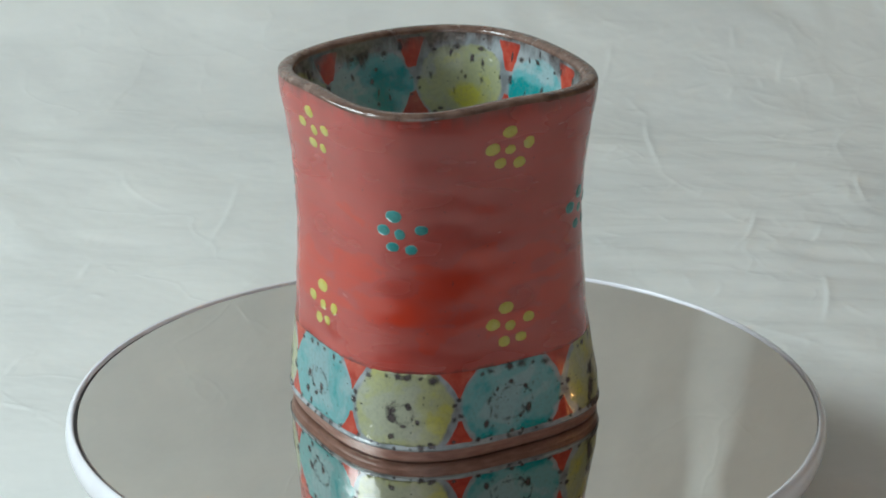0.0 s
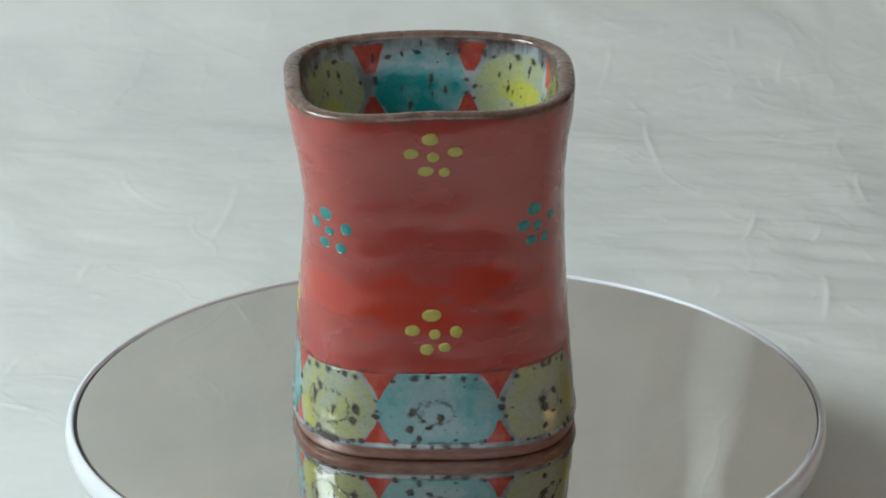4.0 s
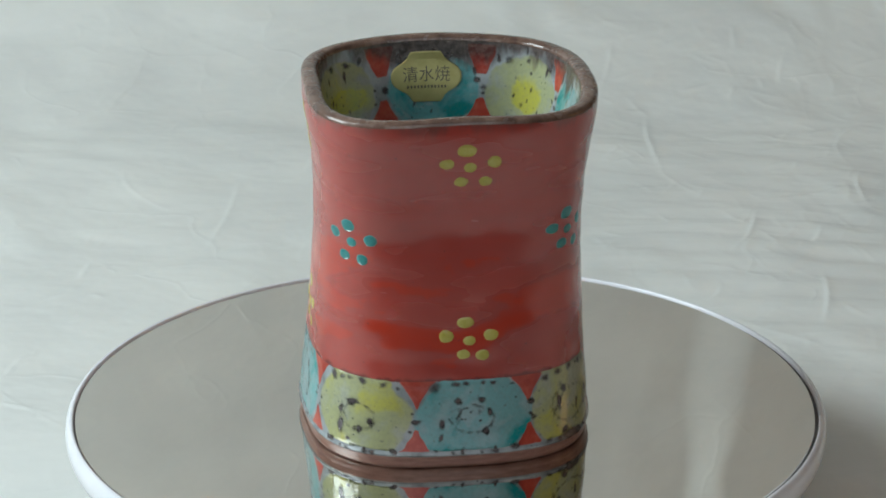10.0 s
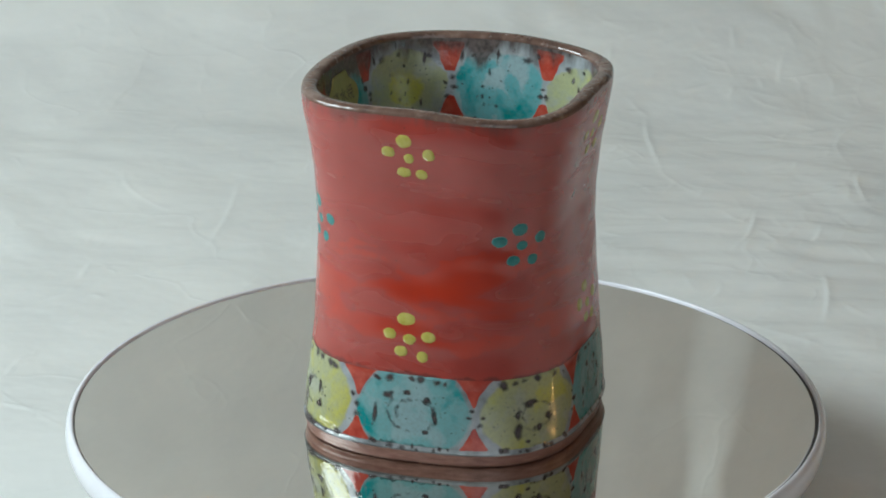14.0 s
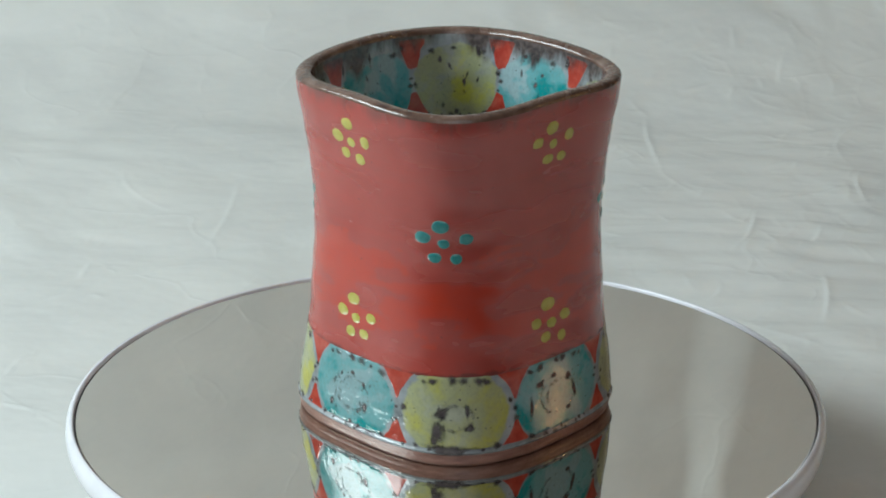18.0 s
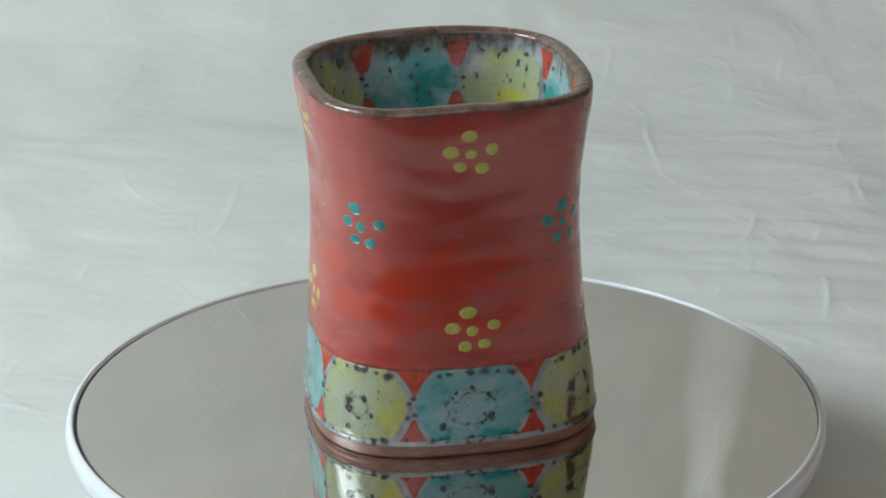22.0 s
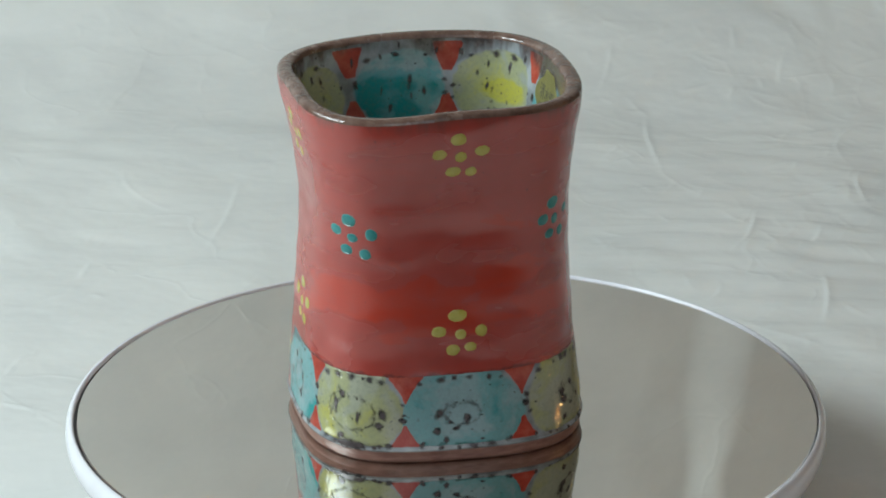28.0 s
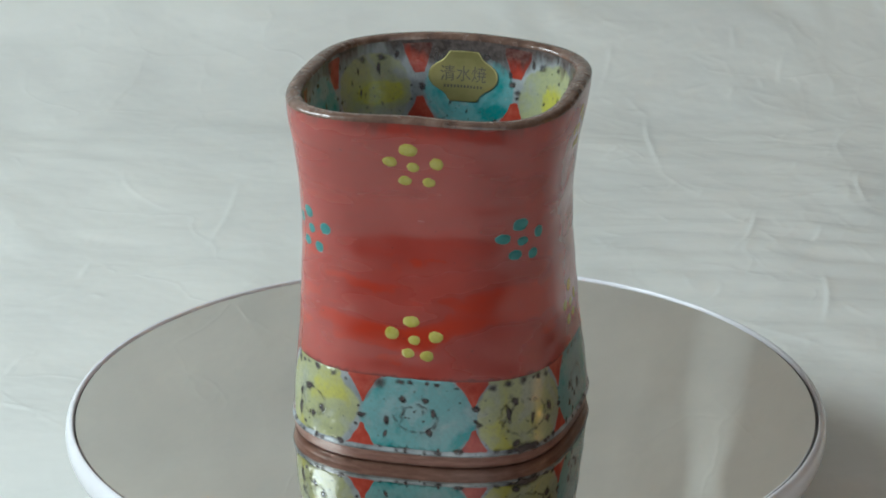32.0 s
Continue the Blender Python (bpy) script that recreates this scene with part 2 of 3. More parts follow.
CEIL = make_plain("white_ceiling_paint", (0.70, 0.69, 0.66), (0.76, 0.75, 0.72), 6, 0.85, 0.1)
BOARDS = make_plain("brown_floor", (0.12, 0.075, 0.045), (0.18, 0.11, 0.07), 8, 0.45, 0.1)
AMBER, amber_tree, amber_node = material("amber_globe", 0.4, 0.0, (0.8, 0.5, 0.2))
amber_node.inputs["Emission Color"].default_value = (1.0, 0.60, 0.22, 1)
amber_node.inputs["Emission Strength"].default_value = 80.0
SHADE, shade_tree, shade_node = material("amber_shade_glass", 0.35, 0.0, (0.8, 0.5, 0.2))
shade_node.inputs["Emission Color"].default_value = (1.0, 0.55, 0.20, 1)
shade_node.inputs["Emission Strength"].default_value = 5.0
FRAME = make_plain("white_window_paint", (0.72, 0.72, 0.70), (0.78, 0.78, 0.76), 20, 0.4, 0.05)


# ---- mesh helpers ----
def enamel_of(name, made, mat):
    me = faded(mesh_of(name, made[0], made[1], mat), made[2])
    if len(made) > 3:
        me.attributes.new("reach", "FLOAT", "POINT").data.foreach_set("value", made[3])
    return me


def mesh_of(name, verts, faces, mat, smooth=True):
    me = bpy.data.meshes.new(name)
    me.from_pydata([tuple(v) for v in verts], [], faces)
    me.update()
    if smooth:
        me.polygons.foreach_set("use_smooth", [True] * len(me.polygons))
    me.materials.append(mat)
    return me


def faded(me, values):
    """Stores how thick the enamel lies at each vertex: 1 in the middle, 0 at a thin edge."""
    me.attributes.new("fade", "FLOAT", "POINT").data.foreach_set("value", values)
    return me


def part(name, me, parent, label=""):
    ob = new(name, me)
    ob.parent = parent
    return tagged(ob, label)


def lathe(rings, closed=False):
    """Faces between rings of equal length, each ring closed on itself."""
    n = len(rings[0])
    verts = [v for ring in rings for v in ring]
    faces = []
    for j in range(len(rings) if closed else len(rings) - 1):
        a, b = j * n, ((j + 1) % len(rings)) * n
        for i in range(n):
            k = (i + 1) % n
            faces.append((a + i, a + k, b + k, b + i))
    return verts, faces


def turned(profile, n=160):
    """Rings of a body of revolution, from (radius, height) in metres."""
    return [[(r * math.cos(2 * math.pi * i / n), r * math.sin(2 * math.pi * i / n), z) for i in range(n)] for r, z in profile]


def box(name, lo, hi, mat, bevel=0.0):
    bm = bmesh.new()
    bmesh.ops.create_cube(bm, size=1.0)
    for v in bm.verts:
        v.co = Vector([lo[k] + (v.co[k] + 0.5) * (hi[k] - lo[k]) for k in range(3)])
    if bevel:
        bmesh.ops.bevel(bm, geom=bm.edges[:], offset=bevel, segments=2, affect="EDGES")
    me = bpy.data.meshes.new(name)
    bm.to_mesh(me)
    bm.free()
    me.materials.append(mat)
    return me


# ---- the room round the table ----
def pierced_wall(name, lo, hi, axis, gap, mat):
    """A wall from lo to hi with one opening; axis is the one along it, gap its four limits (along, up)."""
    bm = bmesh.new()
    a0, a1, b0, b1 = gap
    for p0, q0, p1, q1 in ((lo[axis], lo[2], a0, hi[2]), (a1, lo[2], hi[axis], hi[2]), (a0, lo[2], a1, b0), (a0, b1, a1, hi[2])):
        low, high = list(lo), list(hi)
        low[axis], low[2], high[axis], high[2] = p0, q0, p1, q1
        for v in bmesh.ops.create_cube(bm, size=1.0)["verts"]:
            v.co = Vector([low[k] + (v.co[k] + 0.5) * (high[k] - low[k]) for k in range(3)])
    me = bpy.data.meshes.new(name)
    bm.to_mesh(me)
    bm.free()
    me.materials.append(mat)
    return tagged(new(name, me), "cream painted wall with a window opening", "wall", kind="structure")


def window_frame(name, wide, high, m, label):
    """A white frame round an opening: sill, head and two jambs, along its own x."""
    win = tagged(new(name), label, "window", kind="structure")
    win.matrix_basis = m
    for bit, x0, z0, x1, z1 in (("sill", -wide / 2, 0.0, wide / 2, 0.03), ("head", -wide / 2, high - 0.03, wide / 2, high),
                                ("jamb", -wide / 2, 0.03, -wide / 2 + 0.03, high - 0.03), ("jamb", wide / 2 - 0.03, 0.03, wide / 2, high - 0.03)):
        part(bit, box(bit, (x0, -0.025, z0), (x1, 0.025, z1), FRAME, 0.003), win)


def build_room():
    x0, x1, y0, y1, z0, z1, w = WIN_X, 1.70, SOUTH_Y, 1.60, -0.79, 1.75, 0.12
    tagged(new("floor", box("floor", (x0 - w, y0 - w, z0 - 0.1), (x1 + w, y1 + w, z0), BOARDS)), "brown wooden floor of the room", "floor", kind="structure")
    tagged(new("ceiling", box("ceiling", (x0 - w, y0 - w, z1), (x1 + w, y1 + w, z1 + 0.1), CEIL)), "plain white ceiling of the room", "ceiling", kind="structure")
    tagged(new("wall_east", box("wall_east", (x1, y0, z0), (x1 + w, y1, z1), OCHRE)), "plain brown wall of the room", "wall", kind="structure")
    tagged(new("wall_north", box("wall_north", (x0 - w, y1, z0), (x1 + w, y1 + w, z1), WALL)), "plain cream painted wall of the room", "wall", kind="structure")
    ya, yb, za, zb = WIN_Y - WIN_W / 2, WIN_Y + WIN_W / 2, WIN_Z - WIN_H / 2, WIN_Z + WIN_H / 2
    pierced_wall("wall_west", (x0 - w, y0, z0), (x0, y1, z1), 1, (ya, yb, za, zb), WALL)
    window_frame("window_1", WIN_W, WIN_H, pose(x0 - 0.09, WIN_Y, za, 0, 0, 90), "bright white-framed window beside the table")
    # opening and frame added round the fill light
    xa, xb, za, zb = BACK_X - BACK_W / 2, BACK_X + BACK_W / 2, BACK_Z - BACK_H / 2, BACK_Z + BACK_H / 2
    pierced_wall("wall_south", (x0 - w, y0 - w, z0), (x1 + w, y0, z1), 0, (xa, xb, za, zb), WALL)
    window_frame("fill_window", BACK_W, BACK_H, pose(BACK_X, y0 - 0.09, za), "wide white-framed window across the room, added for fill light")


def build_wall_lamp():
    """A small warm lamp on the east wall, mirrored as golden sparks in the glaze."""
    lamp = tagged(new("wall_lamp"), "small lit wall lamp with an amber glass shade", "lamp")
    lamp.matrix_basis = pose(1.70, 0.0, 0.46)
    part("backplate", box("backplate", (-0.015, -0.05, 0.10), (0.0, 0.05, 0.24), FRAME, 0.004), lamp)
    part("arm", box("arm", (-0.15, -0.006, 0.168), (-0.015, 0.006, 0.180), FRAME, 0.003), lamp)
    bm = bmesh.new()
    bmesh.ops.create_uvsphere(bm, u_segments=24, v_segments=14, radius=0.027)
    bmesh.ops.translate(bm, vec=(-0.15, 0, 0), verts=bm.verts)
    me = bpy.data.meshes.new("globe")
    bm.to_mesh(me)
    bm.free()
    me.materials.append(AMBER)
    part("globe", me, lamp, "glowing amber bulb")
    cone = [(0.030, 0.175), (0.034, 0.178), (0.086, 0.030), (0.082, 0.028)]
    shade = part("shade", mesh_of("shade", *lathe(turned(cone, 48), True), SHADE), lamp, "lit amber glass shade")
    shade.location = (-0.15, 0, 0)
    stem = [(0.0005, 0.018), (0.008, 0.018), (0.008, 0.172), (0.0005, 0.172)]
    part("stem", mesh_of("stem", *lathe(turned(stem, 16)), FRAME), lamp).location = (-0.15, 0, 0)


PAPER_Z = -0.034


def build_table():
    desk = tagged(new("table"), "dark brown wooden table under the paper", "table")
    desk.location = (0.1, -0.1, -0.79)
    top = PAPER_Z - 0.0055 + 0.79
    part("tabletop", box("tabletop", (-0.65, -0.80, top - 0.03), (0.95, 0.95, top), WOOD, 0.004), desk)
    for sx in (-0.60, 0.88):
        for sy in (-0.73, 0.88):
            part("leg", box("leg", (sx - 0.03, sy - 0.03, 0.0), (sx + 0.03, sy + 0.03, top - 0.03), WOOD, 0.004), desk)


# ---- crumpled paper sweep ----
# across, along the sheet, direction, half length, bend, height in mm
CREASES = ((0.076, 0.458, -1.54, 0.035, 1.3, 1.5), (0.083, 0.412, -1.13, 0.019, 4.1, 0.6), (0.105, 0.367, -1.79, 0.02, -3.5, 1.6), (0.127, 0.36, -1.88, 0.009, -12.7, 1.3),
           (0.147, 0.463, -1.92, 0.027, 14.7, 1.0), (0.147, 0.407, -1.59, 0.018, 5.3, 1.2), (0.129, 0.402, -2.77, 0.022, -4.1, 0.6), (0.123, 0.302, -1.68, 0.024, -3.4, 1.6),
           (0.13, 0.288, -0.89, 0.006, 35.7, 1.2), (0.064, 0.529, -1.75, 0.018, -3.5, 0.8), (-0.076, 0.379, -1.68, 0.035, -2.3, 0.8), (-0.111, 0.402, -1.11, 0.025, 8.2, 0.7),
           (-0.12, 0.329, -1.66, 0.009, 1.6, 1.0), (-0.127, 0.217, -0.54, 0.007, 6.0, 1.6), (-0.113, 0.305, -0.7, 0.003, 0.0, 1.2), (0.115, 0.546, -1.61, 0.007, -4.4, 0.9))


def build_paper():
    y0, flat, rad, lean, yaw = -0.14, 0.47, 0.20, radians(78), 0.36
    rng = np.random.RandomState(11)
    xs = np.concatenate([np.linspace(-0.54, -0.19, 40)[:-1], np.linspace(-0.19, 0.19, 480), np.linspace(0.19, 0.62, 40)[1:]])
    ss = np.concatenate([np.linspace(-0.085, 0.13, 40)[:-1], np.linspace(0.13, 0.59, 560), np.linspace(0.59, 1.25, 190)[1:]])
    nx, ny = len(xs), len(ss)
    X, S = np.meshgrid(xs, ss)
    h = np.zeros_like(X)

    def fold(cx, cs, ang, ln, bend, amp, wide):
        u = (X - cx) * math.cos(ang) + (S - cs) * math.sin(ang)
        v = -(X - cx) * math.sin(ang) + (S - cs) * math.cos(ang) - bend * u * u
        edge = np.clip(1 - (u / ln) ** 2, 0, 1)
        # steep on one side, sloping away on the other
        return amp * edge * np.exp(-np.where(v < 0, -v / wide, v / (3.5 * wide)) ** 1.05)
    for cx, cs, ang, ln, bend, amp in CREASES:
        h += fold(cx, cs, ang, ln, bend, 0.00040 * amp, 0.00050)
    for k in range(360):
        right = rng.uniform() < 0.84
        cx, cs = (rng.uniform(0.05, 0.19) if right else rng.uniform(-0.18, 0.02)), rng.uniform(0.14, 0.59)
        h += fold(cx, cs, rng.normal(-1.6, 0.9), rng.uniform(0.003, 0.011), rng.normal(0, 14), rng.uniform(0.0001, 0.00032) * (1.0 if right else 0.6), rng.uniform(0.0004, 0.0008))
    for k in range(26):
        h += fold(rng.uniform(-0.3, 0.35), rng.uniform(0.5, 1.1), rng.normal(1.5, 0.5), rng.uniform(0.03, 0.12), rng.normal(0, 3), rng.uniform(0.0002, 0.0005), rng.uniform(0.009, 0.020))
    # facets of the crumpled sheet
    warp = np.zeros_like(X)
    for k in range(6):
        warp += np.sin(rng.normal(0, 30) * X + rng.normal(0, 30) * S + rng.uniform(0, 6.28))
    for k in range(22):
        f, a = rng.uniform(60, 330), rng.normal(1.2, 0.6)
        tri = np.arcsin(np.sin(f * (X * math.cos(a) + S * math.sin(a)) + 0.9 * warp + rng.uniform(0, 6.28)))
        h += 0.0115 / f * tri * (0.80 + 0.20 * np.tanh(12 * X)) * (1 - 0.65 * np.clip((S - 0.60) / 0.12, 0, 1))
    # soft ripples of the damp-dried sheet, low on one side
    for k in range(5):
        f, a = rng.uniform(240, 420), rng.normal(1.42, 0.14)
        tri = np.arcsin(np.sin(f * (X * math.cos(a) + S * math.sin(a)) + 0.5 * warp + rng.uniform(0, 6.28)))
        where = np.clip(0.15 + 5 * X, 0.1, 1) * np.exp(-((S - rng.uniform(0.28, 0.42)) / 0.09) ** 2)
        h += 0.050 / f * tri * where
    for k in range(9):
        f, a = rng.uniform(50, 150), rng.normal(0.9, 0.8)
        tri = np.arcsin(np.sin(f * (X * math.cos(a) + S * math.sin(a)) + 0.45 * warp + rng.uniform(0, 6.28)))
        h += 0.011 / f * tri * (1 - 0.6 * np.clip((S - 0.60) / 0.12, 0, 1))
    for k in range(8):
        fx, fs, ph = rng.normal(0, 16), rng.normal(0, 16), rng.uniform(0, 6.28)
        h += 0.0004 * np.sin(fx * X + fs * S + ph)
    for cx, cs, ang, ln, amp, wide in ((0.078, 0.74, 1.9, 0.07, 0.0014, 0.020), (0.17, 0.76, 1.4, 0.10, 0.0018, 0.024), (0.03, 0.82, 1.75, 0.10, 0.0014, 0.024), (-0.09, 0.80, 1.3, 0.09, 0.0010, 0.022)):
        h += fold(cx, cs, ang, ln, 0.0, amp, wide)
    # one deep upright pleat high up on the sheet
    edge = 0.110 + 0.10 * (S - 0.83) + 0.004 * np.sin(28 * S + 30 * X) + 0.0022 * np.sin(75 * S + 1 + 60 * X)
    u = (X - edge) / (0.024 + 0.22 * np.clip(0.93 - S, 0, 0.12))
    tall = np.clip((S - 0.74) / 0.10, 0, 1) * np.clip((1.17 - S) / 0.12, 0, 1)
    h += 0.0062 * tall * np.where(u < 1, np.clip(u, 0, 1) ** 2 * (3 - 2 * np.clip(u, 0, 1)), np.exp(-(np.maximum(u, 1) - 1) / 4.0))
    under = np.hypot(X, S + y0) < 0.10
    h = np.where(under, np.minimum(h, 0.0003), h)
    h += 0.0012 - np.minimum(0, h.min() + 0.0012)
    verts = []
    for j in range(ny):
        s = ss[j]
        if s < flat:
            y, z, v, w = y0 + s, 0.0, 0.0, 1.0
        else:
            a = min((s - flat) / rad, lean)
            rest = max(0.0, s - flat - rad * lean)
            y = y0 + flat + rad * math.sin(a) + rest * math.cos(a)
            z = rad * (1 - math.cos(a)) + rest * math.sin(a)
            v, w = -math.sin(a), math.cos(a)
        askew = yaw * (v / math.sin(lean)) ** 2
        verts += [(xs[i], y + askew * xs[i] + v * h[j, i], z + w * h[j, i]) for i in range(nx)]
    faces = [(j * nx + i, j * nx + i + 1, (j + 1) * nx + i + 1, (j + 1) * nx + i) for j in range(ny - 1) for i in range(nx - 1)]
    ob = tagged(new("paper_backdrop", mesh_of("paper_backdrop", verts, faces, PAPER)), "crumpled off-white handmade paper sheet behind the turntable", "paper backdrop")
    ob.location = (0, 0, PAPER_Z - 0.004)
    thick = ob.modifiers.new("thickness", "SOLIDIFY")
    thick.thickness, thick.offset = 0.0006, -1
    return ob


# ---- turntable ----
def build_turntable():
    plate = tagged(new("turntable"), "round turntable platter with mirror top and white rim", "turntable")
    plate.location = (0, 0, PAPER_Z)
    q = -PAPER_Z
    prof = [(0.0982, q - 0.0015), (0.0982, q + 0.0001), (0.09835, q + 0.0005), (0.0988, q + 0.0007), (0.0994, q + 0.0004), (0.0999, q - 0.0002), (0.1003, q - 0.0014),
            (0.1004, q - 0.0028), (0.1002, q - 0.0046), (0.0996, q - 0.0064), (0.0985, q - 0.0076), (0.0960, q - 0.0080), (0.0960, q - 0.003)]
    part("rim", mesh_of("rim", *lathe(turned(prof, 240), True), PLASTIC), plate, "glossy white plastic rim")
    mir = [(0.0005, q - 0.003), (0.0973, q - 0.003), (0.0977, q - 0.0026), (0.0977, q - 0.0003), (0.0975, q), (0.0005, q)]
    part("mirror", mesh_of("mirror", *lathe(turned(mir, 240)), MIRROR, False), plate, "round mirror glass").location = (0.00035, -0.0001, 0)
    ring = [(0.0965, q - 0.0028), (0.0965, q - 0.0005), (0.0984, q - 0.0005), (0.0984, q - 0.0028)]
    part("gasket", mesh_of("gasket", *lathe(turned(ring, 240), True), DARK, False), plate, "dark joint round the mirror")
    under = [(0.0005, q - 0.0085), (0.0962, q - 0.0085), (0.0962, q - 0.0035), (0.0005, q - 0.0035)]
    part("underplate", mesh_of("underplate", *lathe(turned(under)), PLASTIC, False), plate)
    foot = [(0.0005, 0.0), (0.066, 0.0), (0.068, 0.002), (0.068, q - 0.0095), (0.066, q - 0.0085), (0.0005, q - 0.0085)]
    part("housing", mesh_of("housing", *lathe(turned(foot)), PLASTIC), plate)
    return plate


# ---- the cup: a rounded square, waisted, thrown by hand ----
CORNER = radians(76.3)
LEVELS = (0, 5, 11, 17, 23, 30, 38, 46, 54, 62, 70, 78, 85, 90)
FACE_MM = (37.1, 36.95, 36.45, 36.0, 35.5, 35.05, 34.55, 33.95, 33.55, 33.4, 33.9, 35.0, 36.5, 36.9)
EDGE_MM = (41.2, 41.3, 40.9, 40.1, 39.1, 38.45, 38.0, 37.4, 37.25, 37.6, 38.4, 39.5, 40.75, 41.7)
# how far the hand-made body strays from the square, in waves of one, two and three a turn (mm at 0, 30, 60, 90 mm)
STRAY = ((1.22, 0.75, 0.67, -0.1), (-0.89, -0.49, -0.59, -0.25), (0.03, 0.06, 0.22, -0.05), (0.17, -0.10, -0.01, -0.09), (0.38, -0.09, -0.61, -0.15), (0.14, 0.07, 0.07, -0.37))


def along(values, z, at=LEVELS):
    return float(np.interp(z, at, values))


def smooth_along(values, z):
    taps = [(k * 0.75, math.exp(-0.5 * (k * 0.75 / 2.6) ** 2)) for k in range(-9, 10)]
    return sum(w * along(values, z + d) for d, w in taps) / sum(w for d, w in taps)


LEVEL_CACHE = {}


def level(z):
    key = round(z, 3)
    if key not in LEVEL_CACHE:
        LEVEL_CACHE[key] = (smooth_along(FACE_MM, z), smooth_along(EDGE_MM, z), [along(v, z, (0, 30, 60, 90)) for v in STRAY])
    return LEVEL_CACHE[key]


def outer_r(th, z):
    """Radius in mm of the outer wall at the angle th and z mm of height."""
    a, b, stray = level(z)
    n = 1.0 / (0.5 - math.log2(b / a))
    c, s = abs(math.cos(th - CORNER + math.pi / 4)), abs(math.sin(th - CORNER + math.pi / 4))
    r = a * (c ** n + s ** n) ** (-1.0 / n)
    for k in range(3):
        r += stray[2 * k] * math.cos((k + 1) * th) + stray[2 * k + 1] * math.sin((k + 1) * th)
    # throwing rings, uneven round the wall
    w = noise.noise(Vector((math.cos(th) * 2.1, math.sin(th) * 2.1, z * 0.035)), noise_basis="PERLIN_NEW")
    r += 0.45 * math.exp(-((z - 3.9) / 0.52) ** 2)
    r += 0.085 * math.sin(z * 0.60 + 3.4 * w + 0.5 * math.cos(th)) * (0.7 + 0.7 * w)
    w = noise.noise(Vector((math.cos(th) * 3.3, math.sin(th) * 3.3, 7 + z * 0.06)), noise_basis="PERLIN_NEW")
    r += 0.022 * math.sin(z * 1.05 + 4.0 * w) * (0.35 + 1.6 * w)
    return r + 0.16 * noise.noise(Vector((math.cos(th) * 2.3, math.sin(th) * 2.3, z * 0.05)), noise_basis="PERLIN_NEW")


def lift(th):
    """Height in mm that the lip stands above its mean at the angle th."""
    return 0.45 * math.cos(4 * (th - CORNER) + math.pi) - 0.4 * math.cos(th - radians(135)) + 0.2 * noise.noise(Vector((math.cos(th) * 1.5, math.sin(th) * 1.5, 4.2)), noise_basis="PERLIN_NEW")


LIP_MM, WALL_MM = 92.2, 4.2


def outer(th, z, off=0.0):
    r = (outer_r(th, z) + off) / 1000
    return Vector((r * math.cos(th), r * math.sin(th), (z + lift(th) * max(0.0, z / LIP_MM) ** 2) / 1000))


def inner(th, z, off=0.0):
    r = (outer_r(th, z) - WALL_MM - 0.035 * (LIP_MM - z) - off) / 1000
    return Vector((r * math.cos(th), r * math.sin(th), (z + lift(th) * max(0.0, z / LIP_MM) ** 2) / 1000))


RING = 192
ANGLES = [2 * math.pi * i / RING for i in range(RING)]


def wall_part(name, fn, heights, mat, parent, label=""):
    return part(name, mesh_of(name, *lathe([[fn(th, z) for th in ANGLES] for z in heights]), mat), parent, label)


def patch(fn, th0, z0, wide, high, sides=40, rings=5, lift_mm=0.14, seed=0, rough=0.05, squash=2.0, top=None, pools=(), foot=-99.0):
    """A thin domed piece of enamel on the wall: an uneven oval, wide and high in mm."""
    r0 = outer_r(th0, z0) if fn is outer else outer_r(th0, z0) - WALL_MM
    verts, faces, fade, reach = [], [], [], []
    sign = 1.0 if fn is outer else -1.0
    for k in range(rings + 1):
        f = k / rings
        for i in range(sides):
            a = 2 * math.pi * i / sides
            c, s = math.cos(a), math.sin(a)
            q = (abs(c) ** squash + abs(s) ** squash) ** (-1.0 / squash)
            q *= 1 + rough * (noise.noise(Vector((c * 1.6, s * 1.6, seed * 3.7))) + 0.5 * noise.noise(Vector((c * 4.5, s * 4.5, seed * 2.1))) + 0.45 * noise.noise(Vector((c * 13, s * 13, seed * 1.3))))
            z = z0 + f * q * s * high / 2
            cropped = top is not None and z > top - 0.4
            z = max(z, foot + 0.3 * noise.noise(Vector((c * 5, s * 5, seed + 0.5))))
            if cropped:
                z = min(z, top + 0.15 * noise.noise(Vector((c * 6, s * 6, seed))))
            verts.append(fn(th0 + sign * f * q * c * wide / 2 / r0, z, lift_mm * (1 - f ** 6) + 0.01))
            fade.append(1.0 if cropped else min(1.0, (1 - f) / 0.09))
            reach.append(f + 0.85 * f * max(0.0, -s - 0.55) if fn is outer else 0.78 - 0.34 * f)
            across, rise = f * q * c * wide / 2, z - z0
            reach[-1] += sum(much * math.exp(-((across - x) / w) ** 2 - ((rise - y) / h) ** 2) for x, y, w, h, much in pools)
            if k == 0:
                break
    for i in range(sides):
        faces.append((0, 1 + i, 1 + (i + 1) % sides))
    for k in range(rings - 1):
        a, b = 1 + k * sides, 1 + (k + 1) * sides
        for i in range(sides):
            j = (i + 1) % sides
            faces.append((a + i, b + i, b + j, a + j))
    return verts, faces, fade, reach


